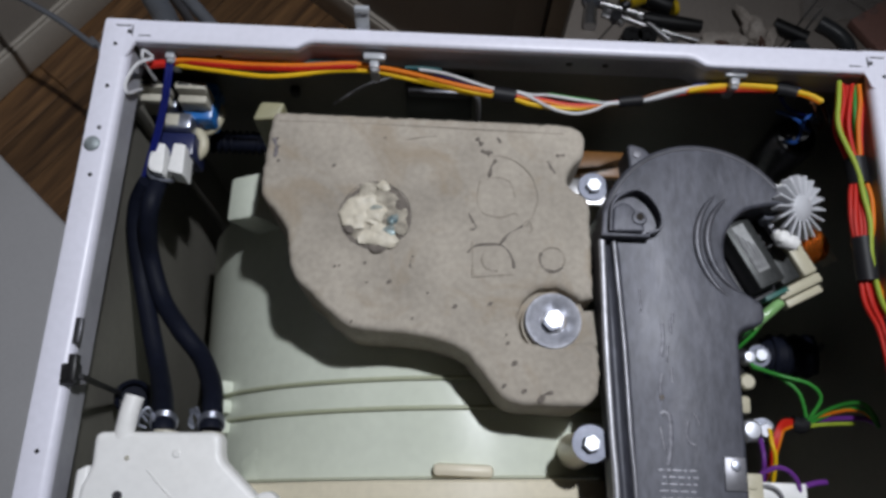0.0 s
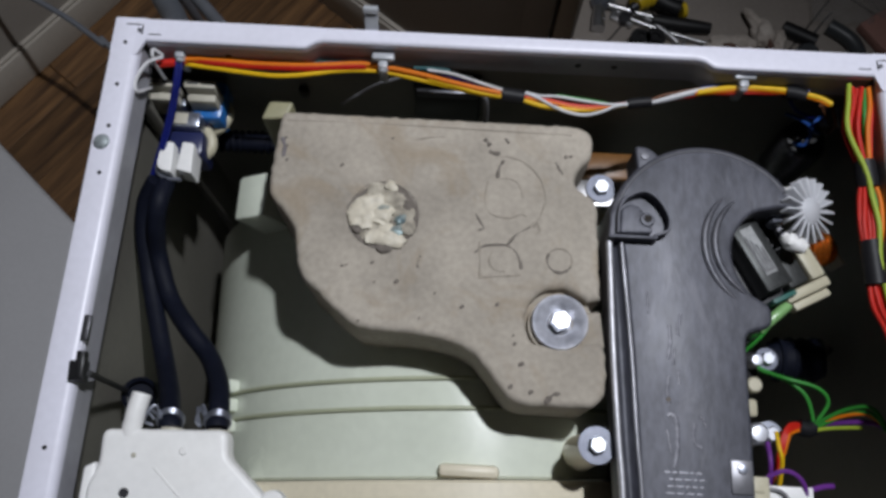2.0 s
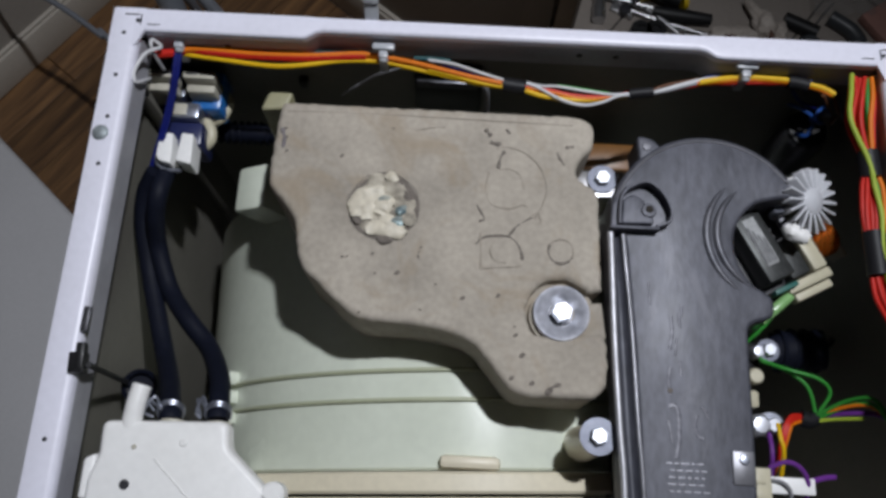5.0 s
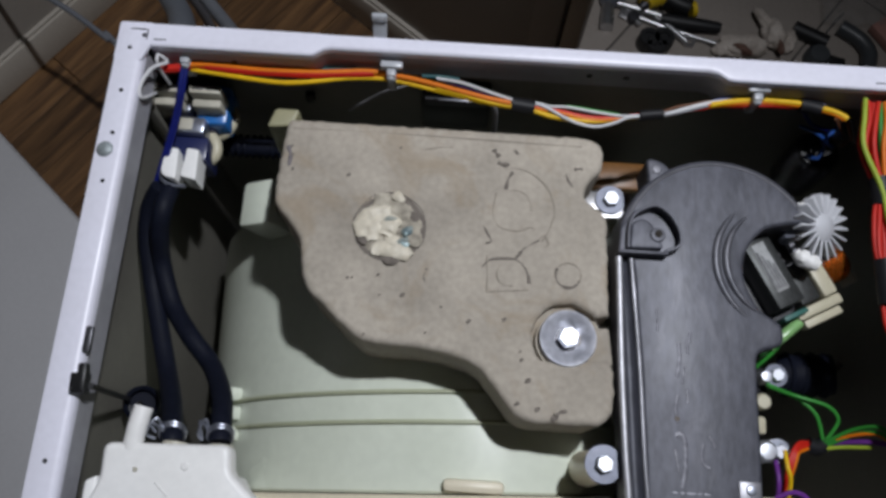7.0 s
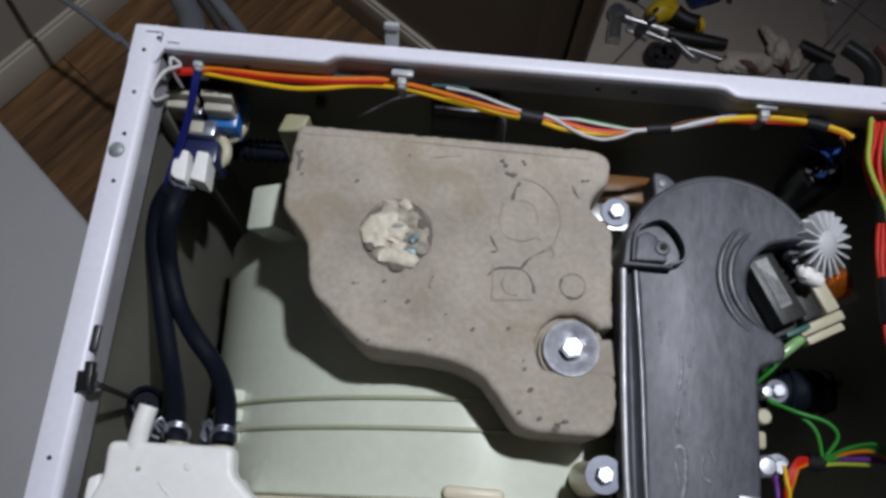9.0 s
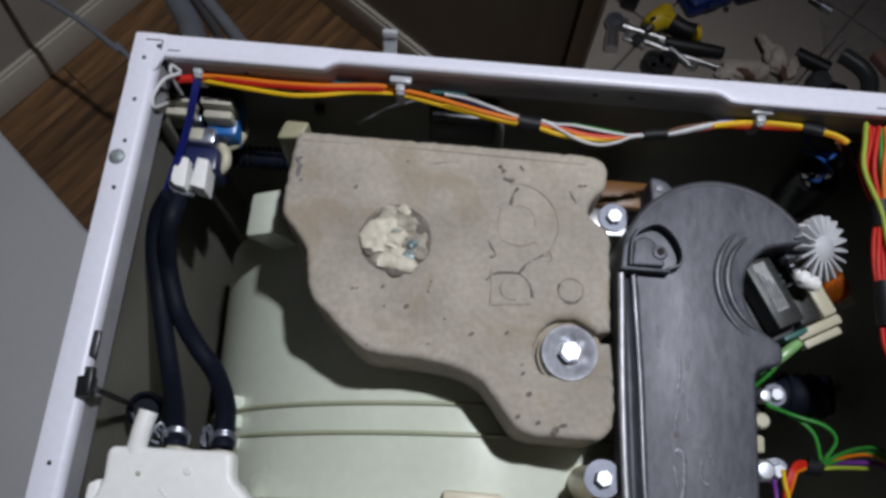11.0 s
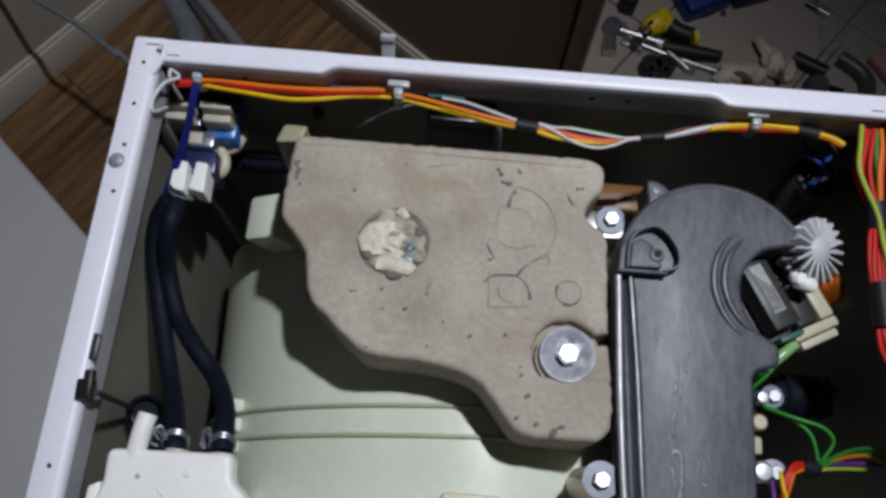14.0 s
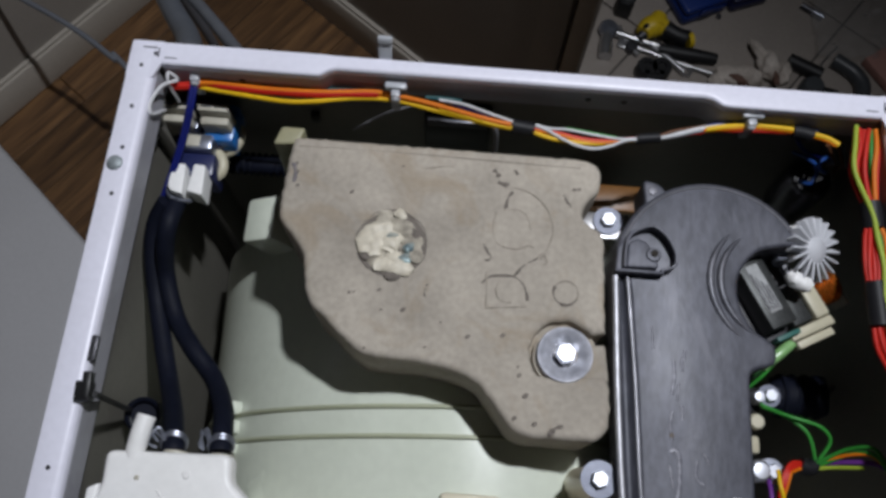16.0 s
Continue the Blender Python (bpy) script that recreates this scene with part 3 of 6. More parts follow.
# ---- concrete counterweight ----
def build_counterweight():
    cw = thing("counterweight", "grey-brown cast concrete counterweight block bolted on the tub", "counterweight")
    o = [(-0.172, -0.0555, 0.006), (0.058, -0.056, 0.010), (0.0695, -0.064, 0.008), (0.0675, -0.083, 0.006), (0.0565, -0.093, 0.006), (0.0545, -0.106, 0.006),
         (0.0635, -0.112, 0.004), (0.0715, -0.118, 0.005), (0.0735, -0.1935, 0.003), (0.0625, -0.196, 0.004)]
    o += [(x, y, 0.001) for x, y in arc(0.044, -0.2112, 0.0245, 44, 222, 14)]
    o += [(0.0755, -0.2245, 0.004), (0.0775, -0.248, 0.008), (0.0735, -0.2705, 0.014), (0.012, -0.2715, 0.012), (-0.004, -0.2515, 0.012),
          (-0.019, -0.233, 0.02), (-0.055, -0.2245, 0.02), (-0.102, -0.2235, 0.014), (-0.147, -0.184, 0.014), (-0.1515, -0.148, 0.014), (-0.1755, -0.124, 0.012)]
    body = prism(rounded(o, 0.004, 5), 0.75, 0.822, 0.005, 3, under=lambda x, y: tub_z(x) - 0.002, worn=0.0011)
    part("block", body, CONCRETE, cw)
    floor_o = arc(0.044, -0.2125, 0.0224, 0, 360, 32)[:-1]
    part("seat_groove", prism(arc(0.044, -0.2112, 0.0255, 0, 360, 32)[:-1], 0.77, 0.8125, 0.0), CONCRETE, cw, "groove round the bolt seat")
    part("bolt_seat", prism(floor_o, 0.78, 0.8180, 0.0), CONCRETE, cw, "recessed round bolt seat")
    part("bolt_seat", prism(rounded([(0.05, -0.2035), (0.0735, -0.2015), (0.0765, -0.2285), (0.05, -0.2335)], 0.002), 0.78, 0.8195, 0.003), CONCRETE, cw)
    w = disc([(0, 0.0008), (0.0088, 0.0008), (0.0100, 0.0014), (0.0150, 0.0034), (0.0180, 0.0048), (0.0196, 0.0052), (0.0201, 0.0044), (0.0201, 0), (0, 0)], (0.044, -0.2115, 0.8183), 48)
    big = part("cup_washer", w, CUP, cw, "large dished zinc washer", 60)
    part("bolt_head", hexagon(0.044, -0.2115, 0.8205, 0.0073, 0.0085, 12), HEAD, big, "bright hexagon bolt head", 30)
    part("bolt_flange", disc([(0, 0.0018), (0.0082, 0.0014), (0.0090, 0), (0, 0)], (0.044, -0.2115, 0.8192), 28), DARKSTEEL, big)
    # putty filled hole: painted rim shadow ring, dark disc for its depth, crumpled filling
    z = 0.822
    edge = [(-0.087 + (0.0262 + 0.0010 * noise.noise(Vector((3 * math.cos(a), 3 * math.sin(a), 1.0)))) * math.cos(a), -0.1375 + (0.0262 + 0.0010 * noise.noise(Vector((3 * math.cos(a), 3 * math.sin(a), 1.0)))) * math.sin(a), z - 0.0002) for a in [2 * math.pi * k / 48 for k in range(49)]]
    part("hole_rim", tube(edge, lambda t: 0.0004 + 0.0012 * abs(noise.noise(Vector((9 * t, 2.0, 0)))), 6, 1, raw=True), PIT, cw, "dark ragged ring for the hole rim's shadow")
    part("putty_bed", disc([(0, -0.0005), (0.0258, -0.0008), (0.0258, -0.003), (0, -0.003)], (-0.087, -0.1385, z + 0.0008), 40), PIT, cw, "dark disc for the shade in the filled hole")
    def lump(pts, r, tall, mat, name, label, seed, soft=0.42):
        """A crumpled fold of putty along a bent line."""
        bm = tube([(-0.087 + 0.86 * (x + 0.087), -0.139 + 0.86 * (y + 0.139), 0) for x, y in pts], lambda t: 1.12 * r * (0.45 + 0.75 * math.sin(math.pi * min(max(t, 0.04), 0.96)) ** 0.6), 14, 7)
        for v in bm.verts:
            q = Vector((v.co.x * 120 + seed, v.co.y * 120, v.co.z * 120))
            v.co += r * soft * Vector((noise.noise(q), noise.noise(q + Vector((9, 0, 0))), noise.noise(q + Vector((0, 9, 0)))))
            v.co.z = z + 0.0018 + 0.55 * tall * max(v.co.z / r, -0.3) + 0.0009 * noise.noise(q * 1.9)
        part(name, bm, mat, cw, label, 50)
    bm = bmesh.new()
    rings, spokes = 16, 48
    mid = bm.verts.new((-0.087, -0.1390, z + 0.0012))
    rows = []
    for i in range(1, rings + 1):
        row = []
        for k in range(spokes):
            t = 2 * math.pi * k / spokes
            q = Vector((math.cos(t), math.sin(t), 0)) * 0.0240 * i / rings
            rough = abs(noise.noise(q * 120 + Vector((4, 0, 0)))) + 0.4 * abs(noise.noise(q * 260))
            rim = max(0.0, i / rings - 0.8) / 0.2
            row.append(bm.verts.new((-0.087 + q.x, -0.1390 + q.y, z + 0.0010 + 0.0026 * rough - 0.0024 * rim)))
        rows.append(row)
    for k in range(spokes):
        bm.faces.new((mid, rows[0][k], rows[0][(k + 1) % spokes]))
        for a, b in zip(rows, rows[1:]):
            bm.faces.new((a[k], b[k], b[(k + 1) % spokes], a[(k + 1) % spokes]))
    part("putty_base", bm, PUTTY_SHADE, cw, "crumpled putty in the shaded tone", 22)
    cream = "crumpled cream dried putty"
    lump([(-0.1092, -0.1489), (-0.1091, -0.1401), (-0.1048, -0.1319), (-0.0968, -0.1270), (-0.0877, -0.1256)], 0.0062, 0.0042, PUTTY, "putty_filling", cream, 3)
    lump([(-0.1000, -0.1502), (-0.1015, -0.1415), (-0.0979, -0.1342), (-0.0915, -0.1312)], 0.0058, 0.0036, PUTTY, "putty_filling", cream, 11)
    lump([(-0.0919, -0.1471), (-0.0891, -0.1408), (-0.0835, -0.1379), (-0.0791, -0.1403)], 0.0068, 0.0046, PUTTY, "putty_filling", cream, 17)
    lump([(-0.0992, -0.1597), (-0.0911, -0.1576), (-0.0820, -0.1588), (-0.0729, -0.1601), (-0.0673, -0.1563)], 0.0048, 0.0030, PUTTY, "putty_filling", cream, 23)
    lump([(-0.0899, -0.1523), (-0.0825, -0.1519), (-0.0769, -0.1490)], 0.0048, 0.0036, PUTTY, "putty_filling", cream, 29)
    lump([(-0.1005, -0.1218), (-0.0943, -0.1160), (-0.0876, -0.1157)], 0.0050, 0.0018, PUTTY_SHADE, "putty_fold", "putty fold, shade put into its colour", 31)
    lump([(-0.0845, -0.1227), (-0.0777, -0.1242), (-0.0723, -0.1311)], 0.0054, 0.0022, PUTTY_SHADE, "putty_fold", "putty fold, shade put into its colour", 37)
    lump([(-0.0700, -0.1398), (-0.0663, -0.1467), (-0.0683, -0.1538)], 0.0046, 0.0016, PUTTY_SHADE, "putty_fold", "putty fold, shade put into its colour", 41)
    lump([(-0.0855, -0.1083), (-0.0820, -0.1108), (-0.0775, -0.1151)], 0.0032, 0.0026, PUTTY, "putty_flake", "loose pale flake over the rim", 43)
    lump([(-0.0929, -0.1344), (-0.0864, -0.1318), (-0.0805, -0.1333)], 0.0020, 0.0046, PUTTY_BLUE, "putty_flake", "teal-stained putty", 47)
    lump([(-0.0764, -0.1437), (-0.0716, -0.1417), (-0.0668, -0.1388)], 0.0026, 0.0036, PUTTY_BLUE, "putty_flake", "teal-stained putty", 53, 0.6)
    lump([(-0.0799, -0.1535), (-0.0743, -0.1506), (-0.0693, -0.1512)], 0.0028, 0.0034, PUTTY_BLUE, "putty_flake", "teal-stained putty", 59, 0.6)
    # glints on the teal flakes, put in as pale lumps
    lump([(-0.0769, -0.1490), (-0.0734, -0.1523), (-0.0707, -0.1556)], 0.0018, 0.0042, PUTTY_GLINT, "putty_flake", "pale teal fleck painted as a glint", 61, 0.6)
    lump([(-0.0738, -0.1453), (-0.0706, -0.1434)], 0.0013, 0.0044, PUTTY_GLINT, "putty_flake", "pale teal fleck painted as a glint", 67, 0.6)
    # dark-coloured lumps stand for the shade in gaps round the putty
    lump([(-0.1110, -0.1473), (-0.1081, -0.1515), (-0.1054, -0.1540)], 0.0026, 0.0012, PIT, "gap", "dark lump for the shade beside the putty", 71)
    lump([(-0.0905, -0.1662), (-0.0838, -0.1684), (-0.0774, -0.1655)], 0.0022, 0.0012, PIT, "gap", "dark lump for the shade beside the putty", 73)
    lump([(-0.0710, -0.1247), (-0.0674, -0.1281), (-0.0655, -0.1325)], 0.0024, 0.0012, PIT, "gap", "dark lump for the shade beside the putty", 79)
    # shallow cast marks: rings, arcs and strokes
    def mark(pts, wide=0.0011, mat=GROOVE):
        part("cast_mark", tube([(x, y, z - wide * 0.45) for x, y in pts], lambda t: (0.98 if mat is not GROOVE else 1.25) * wide * (0.75 + 0.6 * abs(noise.noise(Vector((pts[0][0] * 90 + 5.3 * t, pts[0][1] * 70, 3.1)))) + 0.25 * math.sin(9 * t + pts[0][0] * 400)), 6, 4), mat, cw)
    mark([(-0.0060, -0.0868), (0.0046, -0.0858), (0.0175, -0.0906), (0.0283, -0.1020), (0.0326, -0.1177), (0.0294, -0.1313), (0.0238, -0.1418)], 0.0008)
    mark([(-0.0105, -0.1064), (-0.0126, -0.1201), (-0.0089, -0.1311), (-0.0013, -0.1343), (0.0070, -0.1347), (0.0145, -0.1316), (0.0191, -0.1332)], 0.0008)
    mark([(-0.0055, -0.1052), (0.0050, -0.1033), (0.0127, -0.1083), (0.0159, -0.1186)], 0.0006)
    mark([(0.0009, -0.0887), (-0.0024, -0.0949), (-0.0038, -0.1033)], 0.0017, PIT)
    mark([(0.0217, -0.1410), (0.0115, -0.1477), (0.0067, -0.1540), (0.0043, -0.1568)], 0.0013, PIT)
    mark([(0.0217, -0.1410), (0.0254, -0.1364), (0.0288, -0.1433), (0.0255, -0.1461)], 0.0008)
    mark([(-0.0185, -0.1636), (-0.0130, -0.1581), (-0.0040, -0.1563), (0.0055, -0.1567), (0.0118, -0.1616), (0.0148, -0.1683), (0.0157, -0.1738)], 0.0013, PIT)
    mark([(-0.0151, -0.1543), (-0.0146, -0.1685), (-0.0141, -0.1825)], 0.0008)
    mark([(-0.0142, -0.1817), (0.0008, -0.1801), (0.0154, -0.1784)], 0.0007)
    mark([(-0.0055, -0.1607), (-0.0077, -0.1682), (-0.0042, -0.1752), (0.0040, -0.1765)], 0.0007)
    mark([(0.0400, -0.0885), (0.0426, -0.0935), (0.0456, -0.0979)], 0.0013, PIT)
    mark([(0.0464, -0.0835), (0.0527, -0.0827)], 0.0014, PIT)
    mark([(-0.0188, -0.1325), (-0.0161, -0.1377), (-0.0126, -0.1437), (-0.0167, -0.1456)], 0.0011, PIT)
    mark([(-0.0142, -0.0717), (-0.0120, -0.0745), (-0.0097, -0.0772)], 0.0024, PIT)
    mark([(-0.0104, -0.0819), (-0.0061, -0.0835), (-0.0019, -0.0828)], 0.0026, PIT)
    mark([(0.0017, -0.0709), (0.0043, -0.0745)], 0.0019, PIT)
    mark([(-0.0685, -0.0756), (-0.0579, -0.0731), (-0.0451, -0.0715)], 0.0007)
    mark([(-0.0587, -0.1708), (-0.0597, -0.1739), (-0.0587, -0.1772)], 0.0008, PIT)
    mark([(-0.1683, -0.0790), (-0.1658, -0.0869), (-0.1662, -0.0948)], 0.0022, STAIN)
    mark([(0.0361, -0.2654), (0.0400, -0.2629), (0.0442, -0.2619)], 0.002, PIT)
    mark(arc(0.0434, -0.1659, 0.0091, 150, 330, 14), 0.0013, PIT)
    mark(arc(0.0434, -0.1659, 0.0091, -30, 150, 14), 0.0008)
    mark([(-0.166, -0.0640), (-0.110, -0.0632), (-0.050, -0.0636), (0.010, -0.0645), (0.052, -0.0650)], 0.0006)
    for x, y, r in ((-0.074, -0.188, 0.0020), (-0.0925, -0.1745, 0.0014), (-0.090, -0.189, 0.001), (-0.114, -0.178, 0.0012), (-0.111, -0.1775, 0.001), (-0.026, -0.204, 0.0018), (-0.001, -0.201, 0.0017), (-0.099, -0.218, 0.001),
                    (-0.165, -0.086, 0.0018), (-0.166, -0.079, 0.0016), (-0.163, -0.097, 0.0014), (-0.058, -0.168, 0.001),
                    (0.012, -0.229, 0.0016), (0.011, -0.223, 0.001), (0.017, -0.243, 0.0022), (0.036, -0.2665, 0.0028), (0.024, -0.262, 0.002), (0.010, -0.259, 0.0018), (-0.121, -0.099, 0.0016), (-0.084, -0.0745, 0.001), (-0.046, -0.195, 0.001), (-0.056, -0.214, 0.001)):
        part("pit", disc([(0, 0.0003), (r * 0.8, 0.0003), (r, -0.0002), (0, -0.0003)], (x, y, z + 0.0001), 9, pose(0, 0, 0, 0, 0, 40) @ Matrix.Diagonal((1.25, 0.8, 1, 1))), PIT, cw, "small dark pit")
    return cw


build_counterweight()


# ---- aluminium dryer duct with its blower volute ----
def build_duct():
    duct = thing("dryer_duct", "dark die-cast aluminium dryer duct beside the counterweight", "air duct")
    cx, cy, r = 0.153, -0.1435, 0.0745
    o = [(0.0955, -0.46, 0.002), (0.0935, -0.150, 0.004)]
    o += [(x, y, 0.001) for x, y in arc(cx, cy, r, 150, -18, 26)]
    o += [(0.218, -0.187, 0.01), (0.200, -0.207, 0.008), (0.1755, -0.215, 0.006), (0.1745, -0.46, 0.002)]
    part("lower_shell", prism(rounded(o, 0.004, 3), 0.720, 0.784, 0.004, 3), ALU_DARK, duct, "dark recessed motor seat")
    bm = bmesh.new()
    rows = []
    for y, x0, x1 in ((-0.46, 0.0850, 0.1015), (-0.334, 0.0842, 0.0998), (-0.289, 0.0815, 0.0972), (-0.228, 0.0788, 0.0945), (-0.170, 0.0777, 0.0905), (-0.148, 0.0772, 0.0890)):
        w = x1 - x0
        prof = [(0, -0.020), (0, 0.0015), (0.08, 0.0028), (0.20, 0.0028), (0.30, 0.0010), (0.40, -0.0035), (0.55, -0.0048), (0.70, -0.0040), (0.82, -0.0005), (0.92, 0.0016), (1.02, 0.0012), (1.12, -0.001), (1.12, -0.020)]
        rows.append([bm.verts.new((x0 + w * p, y, 0.8225 + q)) for p, q in prof])
    for a, b in zip(rows, rows[1:]):
        for k in range(len(a)):
            bm.faces.new((a[k], a[(k + 1) % len(a)], b[(k + 1) % len(a)], b[k]))
    bm.faces.new(rows[0])
    bm.faces.new(rows[-1])
    part("channel", bm, ALU, duct, "rounded trough beside the flange", 50)
    o = [(0.1010, -0.46, 0.002), (0.0970, -0.289, 0.004), (0.0945, -0.228, 0.004), (0.0900, -0.160, 0.004), (0.0885, -0.150, 0.002), (0.0785, -0.147, 0.003)]
    o += [(x, y, 0.001) for x, y in arc(cx, cy, r, 178, 22, 24)]
    o += [(0.2205, -0.1150, 0.002), (0.2040, -0.1165, 0.006), (0.1850, -0.1210, 0.008), (0.1710, -0.1390, 0.012), (0.1685, -0.1600, 0.012), (0.1780, -0.1820, 0.010), (0.1955, -0.1920, 0.006)]
    o += [(0.1955, -0.207, 0.006), (0.1755, -0.213, 0.006), (0.1745, -0.46, 0.002)]
    part("body", prism(rounded(o, 0.004, 3), 0.740, 0.8225, 0.003, 3), ALU, duct)
    # bright flange line and the inner ridge
    edge = [(0.0856, -0.46), (0.0851, -0.334), (0.0826, -0.289), (0.0800, -0.228), (0.0788, -0.170), (0.0783, -0.150)]
    part("flange", tube([(x + 0.0008, y, 0.8240) for x, y in edge], 0.0024, 10, 6), ALU_EDGE, duct, "bright flange edge")
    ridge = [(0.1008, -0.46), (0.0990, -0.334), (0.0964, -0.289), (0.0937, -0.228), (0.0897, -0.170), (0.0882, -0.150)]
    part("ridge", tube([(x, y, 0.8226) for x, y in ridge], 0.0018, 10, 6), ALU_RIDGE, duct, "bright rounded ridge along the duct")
    # volute rim and raised scroll
    # scroll ridges in a lighter metal, their highlights put into the colour
    for rr, zz, w in ((0.0505, 0.8212, 0.0035), (0.0432, 0.8222, 0.0032)):
        part("scroll_ridge", tube([(x, y, zz) for x, y in arc(0.2, -0.147, rr, 128, 240, 18)], lambda t: w * max(0.25, math.sin(3.14 * t) ** 0.5), 10, 3), ALU_HIGHLIT, duct)
    # screw ear
    ear = rounded([(0.1005, -0.0695), (0.1135, -0.0725), (0.124, -0.085), (0.1025, -0.0975)], 0.005)
    e = part("screw_ear", prism(ear, 0.79, 0.8215, 0.002), ALU, duct)
    part("screw", disc([(0, 0.0012), (0.003, 0.001), (0.0034, 0), (0, 0)], (0.108, -0.079, 0.8215), 14), DARKSTEEL, e)
    # raised bracket pocket with its hole
    def wall(name, pts, z0, z1, thick, mat, parent, label=""):
        """An upright wall along a line, its top edge rounded."""
        line = smooth_line([(x, y, 0) for x, y in pts], 5)
        bm = bmesh.new()
        rows = []
        for i, q in enumerate(line):
            d = (line[min(i + 1, len(line) - 1)] - line[max(i - 1, 0)]).normalized()
            n = Vector((-d.y, d.x, 0)) * thick / 2
            rows.append([bm.verts.new(q + n * k + Vector((0, 0, zz))) for k, zz in ((-1, z0), (-1, z1 - 0.0007), (-0.5, z1), (0.5, z1), (1, z1 - 0.0007), (1, z0))])
        for a, b in zip(rows, rows[1:]):
            for k in range(6):
                bm.faces.new((a[k], a[(k + 1) % 6], b[(k + 1) % 6], b[k]))
        bm.faces.new(rows[0])
        bm.faces.new(rows[-1])
        return part(name, bm, mat, parent, label, 50)
    b = wall("bracket", [(0.0844, -0.1452), (0.0860, -0.1255), (0.0931, -0.1163), (0.1048, -0.1121), (0.1137, -0.1174), (0.1195, -0.1259), (0.1221, -0.1345), (0.1202, -0.1420), (0.1107, -0.1464)], 0.820, 0.8325, 0.0022, ALU, duct, "raised bracket round a shaded pocket")
    part("boss_plate", prism(rounded([(0.0859, -0.1445), (0.0879, -0.1251), (0.0946, -0.1212), (0.1011, -0.1235), (0.1078, -0.1342), (0.1104, -0.1436)], 0.003), 0.82, 0.8290, 0.0015), ALU, b)
    part("boss", disc([(0, 0.0008), (0.0028, 0.0008), (0.0048, 0.0006), (0.0056, -0.0006), (0.0056, -0.004), (0, -0.004)], (0.1060, -0.1335, 0.8295), 20), ALU, b)
    part("screw_hole", disc([(0, 0.0006), (0.0026, 0.0006), (0.0029, 0), (0, -0.001)], (0.1064, -0.1330, 0.8306), 14), DARKGAP, b)
    part("web", box((0.0772, -0.1492, 0.818), (0.1130, -0.1466, 0.8325), 0.0009), ALU, b)
    part("outer_web", prism(rounded([(0.0785, -0.1480), (0.0800, -0.1290), (0.0905, -0.1140), (0.0935, -0.1160), (0.0865, -0.1260), (0.0850, -0.1480)], 0.0015), 0.81, 0.8270, 0.0012), ALU, b)
    ring = [(cx + (r - 0.0040) * math.cos(radians(175 - 2.5 * k)), cy + (r - 0.0040) * math.sin(radians(175 - 2.5 * k)), 0.8222) for k in range(60)]
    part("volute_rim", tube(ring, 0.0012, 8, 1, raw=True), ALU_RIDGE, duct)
    # embossed lines of small figures near the front end
    rnd = random.Random(9)
    for k in range(5):
        y = -0.3105 - 0.0045 * k
        x = 0.112 + rnd.uniform(0, 0.006)
        while x < 0.140:
            w = rnd.uniform(0.002, 0.006)
            part("embossed_bar", box((x, y, 0.8222), (x + w, y + 0.0007, 0.8227)), ALU_RIDGE, duct)
            x += w + 0.0018
    # worn light rings where parts rubbed
    def streak(pts, wide, seed):
        wall("rub_mark", pts, 0.8215, 0.8228 - 0.00004 * (seed % 3), 3.0 * wide, RUBBED, duct, "pale rubbed streak")
    streak([(0.1181, -0.2736), (0.1212, -0.2719), (0.1238, -0.2763), (0.1241, -0.2876), (0.1233, -0.2988), (0.1214, -0.3070)], 0.0016, 0)
    streak([(0.1170, -0.2823), (0.1183, -0.2897), (0.1195, -0.2971)], 0.0011, 1)
    streak([(0.1364, -0.2776), (0.1349, -0.2852), (0.1365, -0.2914), (0.1402, -0.2935)], 0.0013, 2)
    streak([(0.1401, -0.2724), (0.1426, -0.2753), (0.1439, -0.2798)], 0.0009, 3)
    streak([(0.1212, -0.2096), (0.1216, -0.2218), (0.1195, -0.2339)], 0.0013, 4)
    streak([(0.1269, -0.2073), (0.1273, -0.2174)], 0.001, 5)
    streak([(0.1199, -0.2457), (0.1180, -0.2555), (0.1192, -0.2651)], 0.0012, 6)
    streak([(0.1263, -0.2414), (0.1267, -0.2512)], 0.001, 7)
    streak([(0.1246, -0.2256), (0.1233, -0.2376)], 0.0009, 8)
    streak([(0.1060, -0.1857), (0.1067, -0.2022)], 0.0008, 9)
    streak([(0.1295, -0.2010), (0.1284, -0.2093)], 0.001, 10)
    part("pit", disc([(0, 0.0003), (0.0016, 0.0003), (0.002, -0.0002), (0, -0.0003)], (0.1189, -0.2620, 0.8226), 10), PIT, duct, "small dark pit")
    # clip plate with two screws on the right edge
    clip = part("clip_plate", box((0.1585, -0.3225, 0.815), (0.1735, -0.3000, 0.8240), 0.001), ALU_RIDGE, duct, "worn steel clip plate")
    part("screw", disc([(0, 0.002), (0.003, 0.0015), (0.0036, 0), (0, 0)], (0.1665, -0.306, 0.824), 14), ZINC, clip)
    part("seat_screw", disc([(0, 0.003), (0.0028, 0.0025), (0.0036, 0), (0, 0)], (0.1840, -0.2000, 0.7990), 14), ZINC, duct)
    tab = part("steel_bracket", box((0.062, -0.1005, 0.766), (0.102, -0.078, 0.7685), 0.0008), STEEL, duct, "steel mounting tab")
    bolt("bolt_head", 0.0842, -0.0862, 0.771, tab, 0.0065, 0.0120, 0.006, 8)
    bolt("bolt_head", 0.0707, -0.2947, 0.815, duct, 0.0062, 0.0128, 0.007, 20)
    return duct


build_duct()


